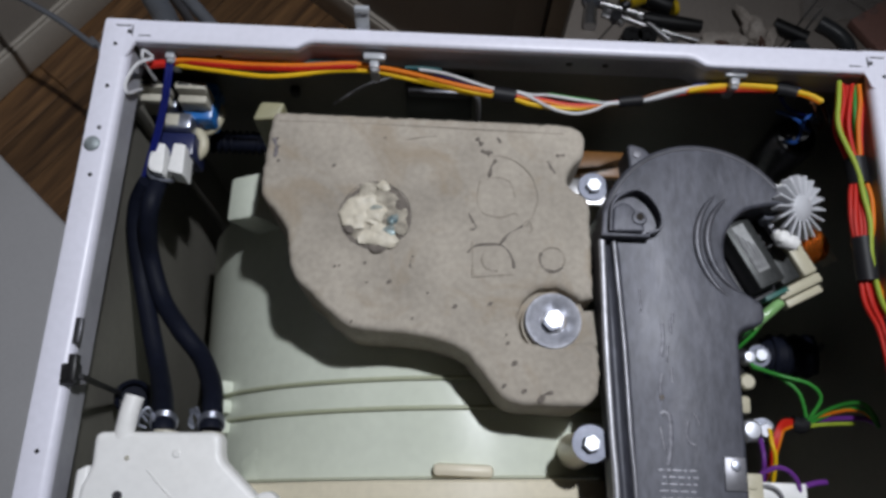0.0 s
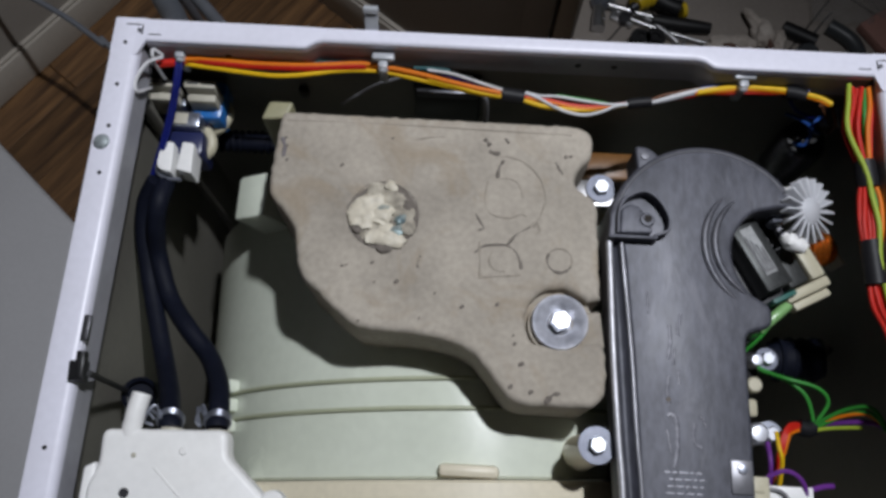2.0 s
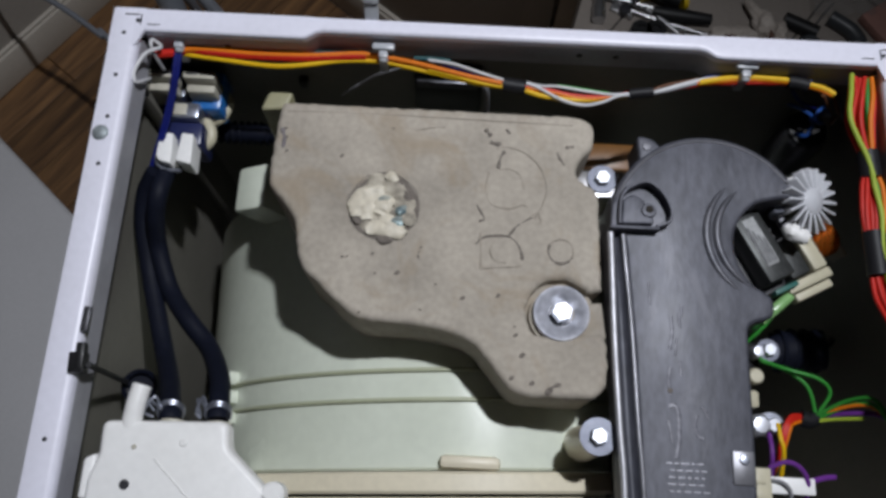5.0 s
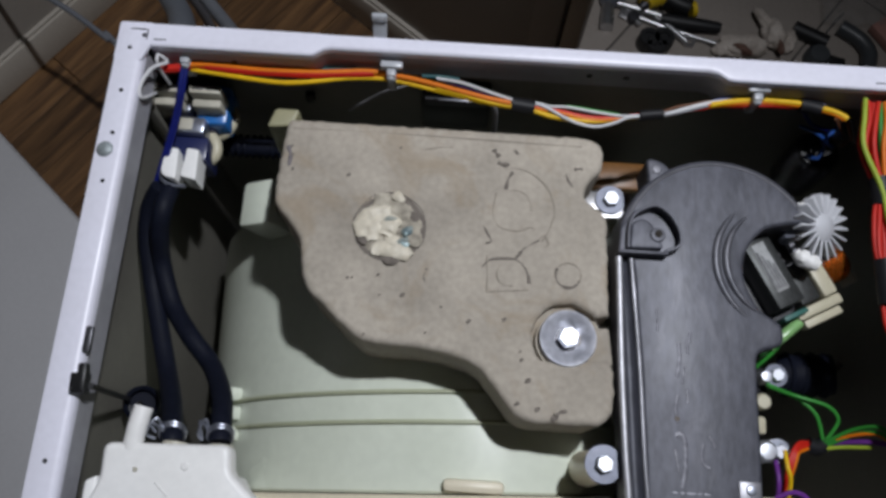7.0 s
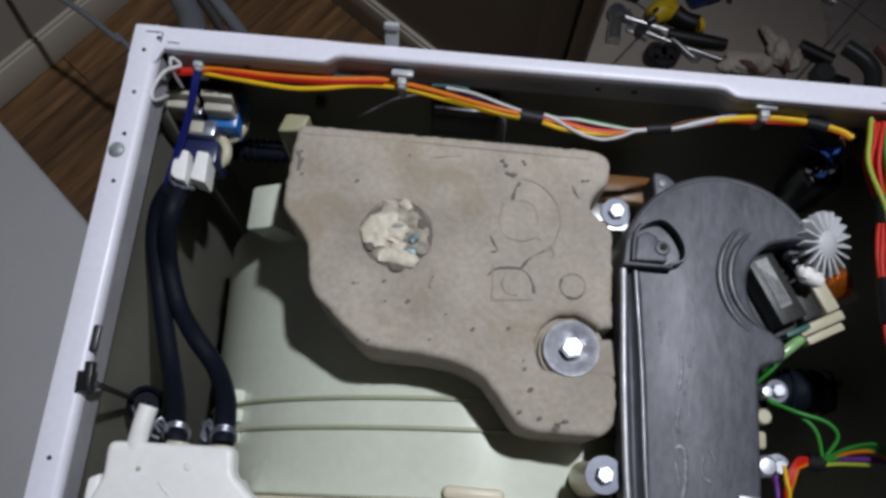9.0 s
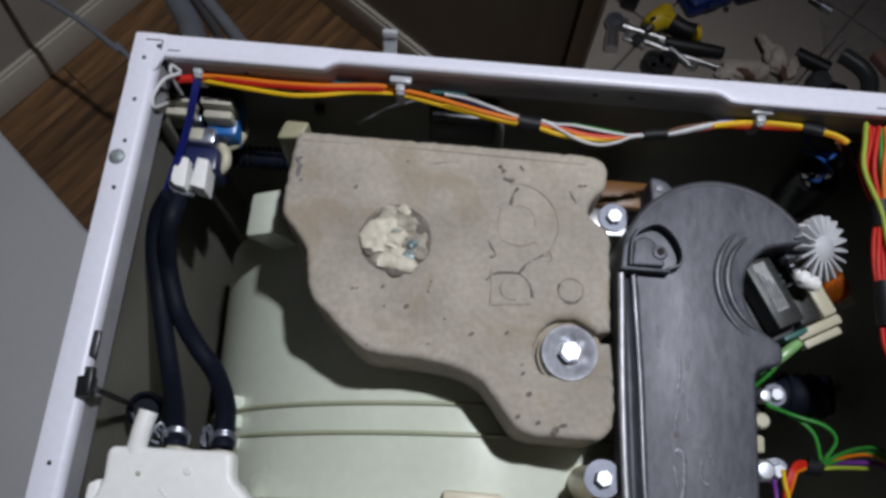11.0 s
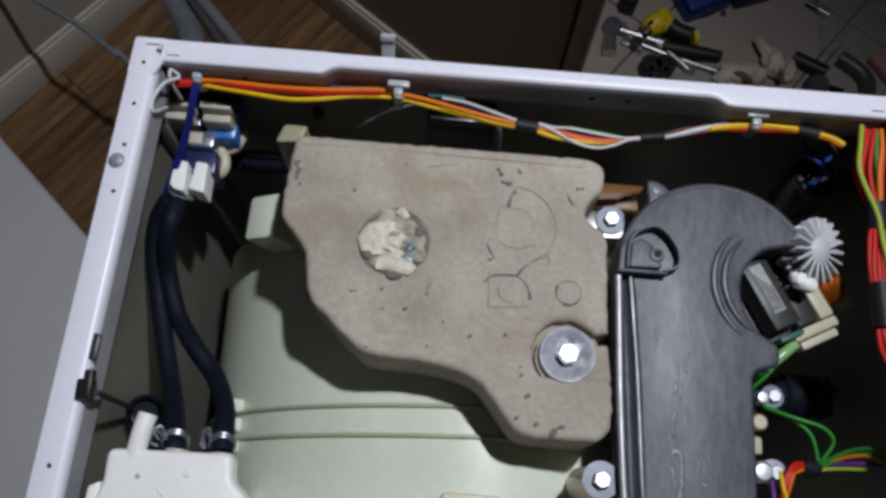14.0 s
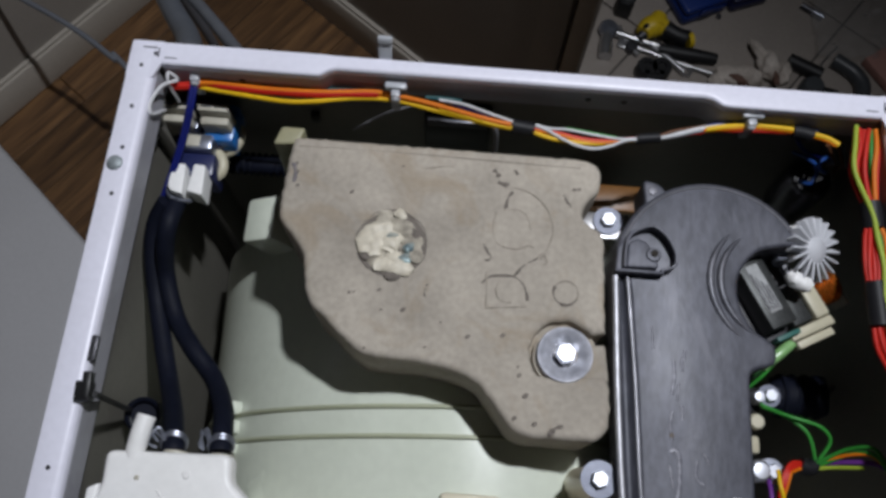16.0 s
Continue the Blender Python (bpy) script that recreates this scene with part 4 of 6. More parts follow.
# ---- fan motor on the duct ----
def build_motor():
    mo = thing("fan_motor", "small open-frame fan motor with copper coil and white cooling fan", "motor")
    # the motor lies tilted over the duct's edge; its long way runs along this pose's y
    F = pose(0.1990, -0.1500, 0.796, 0, 6, 28)
    part("steel_core", at_pose(box((-0.011, -0.025, -0.012), (0.0115, 0.031, 0.008), 0.0015), F), LAMINATE, mo, "dark laminated steel core")
    part("core_cap", at_pose(box((-0.010, 0.0315, -0.010), (0.016, 0.038, 0.004), 0.003), F), LAMINATE, mo)
    lab = part("label", at_pose(box((-0.006, -0.013, 0.0078), (0.0045, 0.026, 0.0084)), F), PEEL, mo, "smudged grey paper label")
    for k in range(4):
        part("print_bar", at_pose(box((-0.0055 + 0.0025 * k, -0.011, 0.0083), (-0.0045 + 0.0025 * k, 0.020 - 0.004 * k, 0.0087)), F), DARKSTEEL, lab)
    part("green_insulation", at_pose(box((-0.0105, -0.0345, -0.0105), (0.0105, -0.0305, 0.0055), 0.001), F), material("green_insulating_paper", (0.03, 0.12, 0.10), 0.5), mo, "green insulating paper")
    # bobbin and coil beside the core
    part("bobbin", at_pose(box((0.0300, -0.030, -0.014), (0.0425, 0.004, 0.003), 0.002), F), IVORY, mo, "ivory coil bobbin")
    part("core_leg", at_pose(box((0.0120, -0.029, -0.014), (0.0295, 0.002, 0.0), 0.002), F), LAMINATE, mo, "dark core leg")
    part("bobbin_flange", at_pose(box((0.004, -0.0385, -0.013), (0.0445, -0.0305, 0.000), 0.002), F), IVORY, mo, "ivory terminal end")
    part("terminal_block", at_pose(box((0.0085, -0.0455, -0.014), (0.042, -0.0392, -0.004), 0.0015), F), IVORY, mo, "ivory terminal block")
    part("bobbin_flange", at_pose(box((0.0648, -0.029, -0.024), (0.0672, 0.003, -0.004), 0.001), F), GREYPLASTIC, mo, "thin coil end plate")
    part("coil", at_pose(tube([(0.043, -0.009, -0.011), (0.0645, -0.009, -0.011)], 0.0136, 28, 2), F), COPPER, mo, "glossy orange copper coil")
    for k in range(7):
        ring = [(0.0445 + 0.0030 * k, -0.009 + 0.0137 * math.cos(a), -0.011 + 0.0137 * math.sin(a)) for a in [2 * math.pi * i / 20 for i in range(21)]]
        part("winding", at_pose(tube(ring, 0.0011, 6, 1, raw=True), F), COPPER, mo)
    # bearing bracket, posts, shaft
    part("bearing_bracket", at_pose(tube([(0.004, 0.030, 0.0), (0.018, 0.034, 0.001), (0.027, 0.022, 0.002), (0.0285, 0.006, 0.001)], 0.004, 8, 5), F), DARKSTEEL, mo, "dark steel bearing bracket")
    for pts, r in (([(0.1991, -0.1145, 0.812), (0.2068, -0.1077, 0.812), (0.2145, -0.1018, 0.812), (0.2218, -0.0968, 0.812)], 0.0052), ([(0.2124, -0.1337, 0.812), (0.2167, -0.1379, 0.812), (0.2239, -0.1420, 0.812), (0.2278, -0.1444, 0.812)], 0.0060)):
        bm = tube(pts, lambda t: r * (0.55 + 0.5 * math.sin(3.1 * min(max(t, 0.06), 0.94))), 12, 6)
        for v in bm.verts:
            v.co += 0.0012 * Vector((noise.noise(v.co * 260), noise.noise(v.co * 260 + Vector((5, 0, 0))), noise.noise(v.co * 260 + Vector((0, 5, 0)))))
        part("bearing_post", bm, WHITE, mo, "lumpy white bearing post")
    part("bearing", at_pose(disc([(0, 0.005), (0.004, 0.005), (0.0055, 0.003), (0.0055, -0.004), (0, -0.004)], (0.026, 0.022, 0.006), 20), F), ZINC, mo, "round bright bearing")
    # cooling fan: hub with slender radial blades, facing up and outwards
    G = pose(0.2308, -0.1149, 0.816, 16, 24, 10)
    part("shaft", tube([F @ Vector((0.026, 0.022, 0.006)), G @ Vector((0, 0, -0.002))], 0.0016, 10, 1), STEEL, mo)
    fan = part("cooling_fan", at_pose(disc([(0, 0.004), (0.009, 0.0038), (0.0105, 0.002), (0.0105, -0.004), (0, -0.004)], (0, 0, 0), 28), G), NYLON, mo, "white nylon cooling fan", 50)
    n = 18
    for k in range(n):
        b = box((0.0085, -0.0009, -0.0045), (0.0248, 0.0009, 0.0035), 0.0005, 1)
        part("blade", at_pose(b, G @ pose(0, 0, 0, 0, 0, 360 * k / n) @ pose(0, 0, 0, 22)), NYLON, fan)
    # green-sleeved leads
    part("terminal_sleeve", tube([(0.2215, -0.1815, 0.789), (0.211, -0.191, 0.789), (0.199, -0.2015, 0.786)], 0.0042, 10), material("green_clear_sleeve", (0.22, 0.42, 0.16), 0.25), mo, "translucent green terminal sleeve")
    for k, (dx, dz) in enumerate(((0, 0), (0.003, -0.002), (-0.002, 0.002))):
        part("lead", tube([(0.206 + dx, -0.196, 0.789 + dz), (0.197 + dx, -0.204 - dx, 0.786 + dz), (0.188 + dx, -0.2105 - 2 * dx, 0.775)], 0.0015, 8), WIRES["green"], mo)
    return mo


build_motor()


# ---- detergent dispenser housing ----
def build_dispenser():
    di = thing("detergent_dispenser", "white plastic detergent dispenser housing in the front corner", "dispenser")
    o = rounded([(-0.2575, -0.3025, 0.006), (-0.1755, -0.2995, 0.006), (-0.1735, -0.3165, 0.004), (-0.139, -0.347, 0.008), (-0.135, -0.46, 0.004), (-0.2615, -0.46, 0.004), (-0.2615, -0.338, 0.004), (-0.2565, -0.325, 0.004)], 0.004)
    part("housing", prism(o, 0.826, 0.842, 0.004), WHITE, di)
    part("lower_body", prism(rounded([(-0.252, -0.318), (-0.196, -0.318), (-0.176, -0.352), (-0.172, -0.46), (-0.256, -0.46)], 0.004), 0.70, 0.8262, 0.001), WHITE, di)
    part("ledge", prism(rounded([(-0.178, -0.319), (-0.1735, -0.3175), (-0.1330, -0.3530), (-0.130, -0.46), (-0.15, -0.46), (-0.150, -0.350)], 0.004), 0.822, 0.835, 0.003), WHITE, di)
    part("clip_lug", disc([(0, 0.004), (0.006, 0.004), (0.008, 0.002), (0.0085, -0.01), (0, -0.01)], (-0.1425, -0.3435, 0.838), 24), WHITE, di)
    part("hinge_tab", prism(rounded([(-0.2665, -0.327), (-0.2585, -0.323), (-0.2585, -0.352), (-0.2665, -0.352)], 0.002), 0.80, 0.8385, 0.002), WHITE, di)
    part("hinge_tab", prism(rounded([(-0.2690, -0.332), (-0.2655, -0.330), (-0.2655, -0.352), (-0.2690, -0.352)], 0.0015), 0.80, 0.832, 0.001), WHITE, di)
    for x, y, r in ((-0.2025, -0.3145, 0.0028), (-0.2340, -0.3185, 0.0017)):
        part("moulding_dimple", disc([(0, 0.0008), (r * 0.7, 0.0009), (r, 0.0002), (r, -0.001), (0, -0.001)], (x, y, 0.842), 16), GREYPLASTIC if r < 0.002 else WHITE, di)
    part("drain_hole", disc([(0, 0.0006), (0.0028, 0.0006), (0.0033, 0), (0, -0.001)], (-0.2365, -0.342, 0.842), 18), DARKSTEEL, di, "dark round hole")
    part("web_rib", at_pose(box((-0.0007, -0.04, 0), (0.0007, 0.04, 0.0012), 0.0004, 1), pose(-0.1905, -0.352, 0.8413, 0, 0, 48)), WHITE, di)
    part("spout", tube([(-0.2365, -0.2785, 0.838), (-0.2385, -0.29, 0.838), (-0.2405, -0.306, 0.836)], 0.0064, 18, 4), WHITE, di, "white round spout")
    for x in (-0.2165, -0.1855):
        part("hose_stub", tube([(x, -0.306, 0.826), (x, -0.2995, 0.8255)], 0.0085, 16, 1), GREYPLASTIC, di)
    return di


build_dispenser()


# ---- fill hoses and their clamps ----
def hose(label, pts, r, mat=RUBBER, name="fill_hose"):
    h = thing(name, label, "hose", "fill hoses")
    part("pipe", tube(pts, r, 18, 8), mat, h)
    return h


def clamp(h, x, y, z, r, d):
    """A spring band round a hose end, with twisted ears."""
    d = Vector(d).normalized()
    m = Matrix.Translation((x, y, z)) @ d.to_track_quat("Z", "Y").to_matrix().to_4x4()
    for k in (-0.0015, 0.0015):
        ring = [m @ Vector((r * math.cos(a), r * math.sin(a), k)) for a in [2 * math.pi * i / 24 for i in range(25)]]
        part("clamp_ring", tube(ring, 0.0011, 8, 1, raw=True), ZINC, h, "bright wire hose clamp")
    return m


left_hose = hose("black rubber hose running to the dispenser", [(-0.2732, -0.1046, 0.785), (-0.2840, -0.1189, 0.771), (-0.2865, -0.1409, 0.757), (-0.2810, -0.1748, 0.743), (-0.2680, -0.2123, 0.745), (-0.2536, -0.2453, 0.755), (-0.2365, -0.2704, 0.785), (-0.2249, -0.2871, 0.812), (-0.2197, -0.2958, 0.824), (-0.2185, -0.2996, 0.826)], 0.0074)
clamp(left_hose, -0.2205, -0.2935, 0.8215, 0.0084, (0.25, -1, 1.0))
for e in (-1, 1):
    part("clamp_ear", tube([(-0.2245, -0.293, 0.828), (-0.2295, -0.287 - 0.002 * e, 0.831), (-0.2345, -0.291 + 0.004 * e, 0.832), (-0.229, -0.296 + 0.002 * e, 0.829)], 0.001, 8), ZINC, left_hose)
right_hose = hose("black rubber hose bending over to the dispenser", [(-0.2676, -0.0976, 0.775), (-0.2680, -0.1211, 0.785), (-0.2720, -0.1383, 0.773), (-0.2740, -0.1576, 0.751), (-0.2620, -0.1895, 0.744), (-0.2400, -0.2160, 0.757), (-0.2187, -0.2382, 0.762), (-0.2001, -0.2631, 0.790), (-0.1912, -0.2817, 0.813), (-0.1878, -0.2941, 0.824), (-0.1871, -0.2980, 0.826)], 0.0074)
clamp(right_hose, -0.1883, -0.2925, 0.8222, 0.0084, (0.25, -1, 0.8))
for e in (-1, 1):
    part("clamp_ear", tube([(-0.1945, -0.293, 0.825), (-0.1985, -0.285 - 0.002 * e, 0.826), (-0.202, -0.289 + 0.004 * e, 0.826), (-0.199, -0.297, 0.824)], 0.001, 8), ZINC, right_hose)
vent = thing("vent_elbow", "black rubber pipe with an open round mouth behind the dispenser", "hose")
part("pipe", tube([(-0.2798, -0.2638, 0.690), (-0.2788, -0.2658, 0.712), (-0.2768, -0.2668, 0.729)], 0.0115, 20, 5), RUBBER, vent)
mouth = pose(-0.2758, -0.2678, 0.738, -6, 14)
part("mouth", at_pose(disc([(0.0100, -0.016), (0.0108, -0.001), (0.0128, 0.0010), (0.0140, -0.0004), (0.0140, -0.010), (0.0124, -0.014)], sides=28), mouth), RUBBER, vent, "open rubber mouth")
part("inner_wall", at_pose(disc([(0, -0.014), (0.0104, -0.012), (0.0104, -0.016), (0, -0.016)], sides=24), mouth), BLACK, vent)


# ---- strap with its anchor on the left rim ----
def build_strap():
    st = thing("cable_tie_anchor", "black plastic tie anchor clipped on the white rim", "cable tie")
    part("anchor", at_pose(box((-0.0055, -0.007, -0.006), (0.0055, 0.007, 0.0030), 0.0015), pose(-0.2765, -0.2675, H + 0.0005, 0, 0, 4)), BLACK, st)
    part("tongue", at_pose(box((-0.0028, -0.009, -0.004), (0.0028, 0.009, 0.0040), 0.0012), pose(-0.2745, -0.2635, H + 0.001, 0, 0, 4)), BLACK, st)
    part("strap", tube([(-0.2695, -0.2685, H - 0.001), (-0.2755, -0.2675, 0.812), (-0.2810, -0.2665, 0.776), (-0.2865, -0.2655, 0.738)], 0.0021, 8), BLACK, st, "thin black strap")
    part("strap_tail", tube([(-0.275, -0.268, 0.745), (-0.270, -0.282, 0.735), (-0.262, -0.290, 0.745)], 0.0018, 8), BLACK, st)
    return st


build_strap()


# ---- water inlet valves ----
def build_valves():
    va = thing("inlet_valve", "double water inlet valve with ivory connectors on the rear wall", "valve")
    part("valve_body", box((-0.272, -0.048, 0.745), (-0.240, -0.006, 0.775), 0.004), NAVY, va, "navy valve body")
    for x0, x1 in ((-0.2878, -0.2623), (-0.2567, -0.2313)):
        c = part("connector", box((x0, -0.0312, 0.776), (x1, -0.0244, 0.806), 0.0015), GREYPLASTIC, va, "grey-ivory plug connector")
        mid = (x0 + x1) / 2
        for a, b in ((x0 + 0.002, mid - 0.001), (mid + 0.001, x1 - 0.002)):
            part("socket", box((a, -0.0283, 0.8045), (b, -0.0265, 0.8066), 0.0006), DARKSTEEL, c)
        part("connector_skirt", at_pose(box((x0 + 0.001, -0.0387, 0.770), (x1 - 0.001, -0.0314, 0.797), 0.002), pose(0, 0, 0)), GREYPLASTIC, c)
    part("solenoid", box((-0.256, -0.046, 0.752), (-0.2305, -0.010, 0.782), 0.004), BRIGHTBLUE, va, "bright blue solenoid coil")
    part("solenoid", box((-0.283, -0.036, 0.750), (-0.262, -0.012, 0.776), 0.004), NAVY, va, "navy solenoid coil")
    for x in (-0.2745, -0.262):
        part("terminal", box((x - 0.0018, -0.038, 0.776), (x + 0.0018, -0.0295, 0.7865), 0.0008), ZINC, va, "tin terminal tab")
    fr = part("steel_frame", box((-0.2720, -0.0575, 0.770), (-0.2455, -0.0435, 0.7885), 0.002), ZINC, va, "glossy steel frame")
    # the frame's glint, put on as a pale raised patch
    part("painted_highlight", box((-0.2665, -0.0555, 0.7883), (-0.2550, -0.0455, 0.7893), 0.0008), GREYPLASTIC, fr)
    part("lower_solenoid", box((-0.2725, -0.0785, 0.745), (-0.2425, -0.0572, 0.781), 0.003), NAVY, va, "navy lower coil")
    for x0, x1, cut in ((-0.2735, -0.2605, True), (-0.2570, -0.2445, False)):
        pts = [(x0, -0.0965, 0.008 if cut else 0.0015), (x1, -0.0995, 0.0015), (x1 - 0.0010, -0.0735, 0.0015), (x0 + 0.002, -0.0725, 0.0045 if cut else 0.0015)]
        part("white_plug", prism(rounded(pts, 0.0015), 0.770, 0.792, 0.001), WHITE, va, "white plug housing")
    part("plug_shell", tube([(-0.2755, -0.090, 0.784), (-0.273, -0.098, 0.785), (-0.266, -0.1015, 0.784), (-0.254, -0.102, 0.783)], 0.0016, 8), ZINC, va)
    part("elbow", tube([(-0.247, -0.049, 0.765), (-0.2415, -0.056, 0.765), (-0.2415, -0.066, 0.763), (-0.252, -0.0735, 0.758)], 0.0048, 12), IVORY, va, "ivory curved pipe stub")
    part("elbow", tube([(-0.2345, -0.022, 0.762), (-0.2310, -0.032, 0.762), (-0.2365, -0.043, 0.76), (-0.249, -0.047, 0.757)], 0.0048, 12), IVORY, va, "ivory curved pipe stub")
    part("white_lead", tube([(-0.2648, -0.0215, 0.836), (-0.2699, -0.0202, 0.842), (-0.2697, -0.0265, 0.842), (-0.2699, -0.0283, 0.828), (-0.2695, -0.0283, 0.812)], 0.0013, 8), WIRES["white"], va)
    part("white_lead", tube([(-0.2646, -0.0230, 0.836), (-0.2719, -0.0321, 0.843), (-0.2759, -0.0422, 0.845), (-0.2777, -0.0518, 0.845), (-0.2763, -0.0566, 0.842), (-0.2754, -0.0500, 0.832), (-0.2780, -0.0385, 0.815)], 0.0014, 8), WIRES["white"], va)
    for d in (0, 0.0028):
        part("blue_lead", tube([(x + d, y, z) for x, y, z in [(-0.2538, -0.0201, 0.833), (-0.2566, -0.0376, 0.824), (-0.2611, -0.0508, 0.812), (-0.2678, -0.0691, 0.799), (-0.2750, -0.0860, 0.787), (-0.2823, -0.1033, 0.775)]], 0.0017, 8), BLUE, va, "dark blue sleeve")
    return va


build_valves()
drain = thing("rear_hose", "glossy black corrugated hose behind the tub", "hose")
part("pipe", tube([(-0.252, -0.034, 0.718), (-0.232, -0.038, 0.722), (-0.208, -0.038, 0.724), (-0.180, -0.030, 0.715)], 0.0085, 14), RUBBER, drain)
for k in range(9):
    x = -0.246 + 0.006 * k
    ring = [(x, -0.0375 + 0.0092 * math.cos(a), 0.722 + 0.0092 * math.sin(a)) for a in [2 * math.pi * i / 16 for i in range(17)]]
    part("corrugation", tube(ring, 0.0014, 6, 1, raw=True), RUBBER, drain)


# ---- wiring along the rear rim ----
def build_rear_harness():
    ha = thing("rear_wiring_harness", "red, orange and yellow wiring harness tied under the rear rim", "wiring")
    # colour, radius, way under the rim
    part("red_wire", tube([(-0.2729, -0.0242, 0.828), (-0.2578, -0.0224, 0.828), (-0.2452, -0.0187, 0.828), (-0.2296, -0.0203, 0.828), (-0.2009, -0.0213, 0.828), (-0.1571, -0.0209, 0.828), (-0.1310, -0.0185, 0.828), (-0.1092, -0.0168, 0.828)], 0.0034, 8), WIRES["red"], ha)
    part("orange_wire", tube([(-0.2528, -0.0211, 0.830), (-0.2399, -0.0195, 0.830), (-0.2180, -0.0202, 0.830), (-0.1916, -0.0213, 0.830), (-0.1567, -0.0204, 0.830), (-0.1351, -0.0187, 0.830), (-0.1134, -0.0166, 0.830), (-0.0914, -0.0188, 0.830), (-0.0694, -0.0226, 0.830), (-0.0430, -0.0285, 0.830), (-0.0211, -0.0332, 0.830), (-0.0038, -0.0361, 0.830)], 0.0019, 8), WIRES["orange"], ha)
    part("orange_wire", tube([(-0.1310, -0.0194, 0.827), (-0.1092, -0.0177, 0.827), (-0.0916, -0.0192, 0.827), (-0.0694, -0.0230, 0.827), (-0.0429, -0.0285, 0.827), (-0.0209, -0.0336, 0.827), (-0.0035, -0.0356, 0.827)], 0.0021, 8), WIRES["orange"], ha)
    part("yellow_wire", tube([(-0.2495, -0.0220, 0.826), (-0.2250, -0.0247, 0.826), (-0.2005, -0.0273, 0.826), (-0.1784, -0.0286, 0.826), (-0.1568, -0.0264, 0.826), (-0.1309, -0.0216, 0.826), (-0.1091, -0.0199, 0.826), (-0.0915, -0.0209, 0.826), (-0.0693, -0.0252, 0.826), (-0.0428, -0.0306, 0.826), (-0.0209, -0.0353, 0.826), (0.0009, -0.0375, 0.826), (0.0140, -0.0393, 0.826), (0.0270, -0.0429, 0.826), (0.0443, -0.0449, 0.826), (0.0637, -0.0448, 0.826), (0.0832, -0.0409, 0.826), (0.0962, -0.0387, 0.826)], 0.0018, 8), WIRES["yellow"], ha)
    part("yellow_wire", tube([(-0.0605, -0.0260, 0.828), (-0.0429, -0.0300, 0.828), (-0.0209, -0.0352, 0.828), (-0.0014, -0.0380, 0.828)], 0.0017, 8), WIRES["yellow"], ha)
    part("red_wire", tube([(0.0139, -0.0366, 0.827), (0.0334, -0.0385, 0.827), (0.0485, -0.0415, 0.827), (0.0658, -0.0425, 0.827), (0.0831, -0.0402, 0.827), (0.0961, -0.0375, 0.827)], 0.0015, 8), WIRES["red"], ha)
    part("orange_wire", tube([(0.0160, -0.0375, 0.827), (0.0377, -0.0407, 0.827), (0.0529, -0.0437, 0.827), (0.0680, -0.0439, 0.827), (0.0853, -0.0405, 0.827)], 0.0014, 8), WIRES["orange"], ha)
    part("white_wire", tube([(-0.0609, -0.0186, 0.829), (-0.0433, -0.0206, 0.829), (-0.0301, -0.0243, 0.829), (-0.0169, -0.0285, 0.829), (0.0006, -0.0334, 0.829), (0.0144, -0.0346, 0.829), (0.0244, -0.0379, 0.829), (0.0374, -0.0449, 0.829), (0.0482, -0.0492, 0.829), (0.0610, -0.0508, 0.829), (0.0739, -0.0473, 0.829), (0.0847, -0.0419, 0.829), (0.0955, -0.0399, 0.829), (0.1106, -0.0376, 0.829), (0.1258, -0.0330, 0.829), (0.1390, -0.0284, 0.829), (0.1521, -0.0242, 0.829), (0.1675, -0.0215, 0.829)], 0.0012, 8), WIRES["white"], ha)
    part("white_wire", tube([(0.0157, -0.0340, 0.829), (0.0266, -0.0364, 0.829), (0.0395, -0.0361, 0.829), (0.0611, -0.0389, 0.829), (0.0804, -0.0407, 0.829), (0.0955, -0.0389, 0.829), (0.1128, -0.0366, 0.829), (0.1303, -0.0303, 0.829), (0.1478, -0.0245, 0.829), (0.1631, -0.0217, 0.829)], 0.0011, 8), WIRES["white"], ha)
    part("grey_wire", tube([(0.1109, -0.0380, 0.828), (0.1261, -0.0338, 0.828), (0.1414, -0.0286, 0.828), (0.1568, -0.0244, 0.828)], 0.0012, 8), WIRES["grey"], ha)
    part("blue_wire", tube([(-0.0565, -0.0187, 0.826), (-0.0432, -0.0215, 0.826), (-0.0299, -0.0252, 0.826), (-0.0167, -0.0294, 0.826), (0.0009, -0.0334, 0.826), (0.0139, -0.0346, 0.826), (0.0248, -0.0374, 0.826)], 0.0014, 8), WIRES["blue"], ha)
    part("teal_wire", tube([(-0.0722, -0.0147, 0.824), (-0.0568, -0.0144, 0.824), (-0.0435, -0.0156, 0.824)], 0.0016, 8), WIRES["teal"], ha)
    part("teal_wire", tube([(-0.2112, -0.0162, 0.824), (-0.1847, -0.0158, 0.824), (-0.1495, -0.0139, 0.824), (-0.1231, -0.0129, 0.824)], 0.0018, 8), WIRES["teal"], ha)
    part("green_wire", tube([(0.0399, -0.0335, 0.826), (0.0573, -0.0355, 0.826), (0.0789, -0.0382, 0.826)], 0.0011, 8), WIRES["green"], ha)
    part("brown_wire", tube([(0.1088, -0.0362, 0.828), (0.1219, -0.0302, 0.828), (0.1350, -0.0266, 0.828), (0.1482, -0.0234, 0.828)], 0.0013, 8), WIRES["brown"], ha)
    part("yellow_wire", tube([(0.1477, -0.0269, 0.829), (0.1630, -0.0232, 0.829), (0.1827, -0.0202, 0.829), (0.2000, -0.0202, 0.829), (0.2173, -0.0212, 0.829), (0.2300, -0.0235, 0.829), (0.2427, -0.0267, 0.829), (0.2508, -0.0315, 0.829)], 0.0021, 8), WIRES["yellow"], ha)
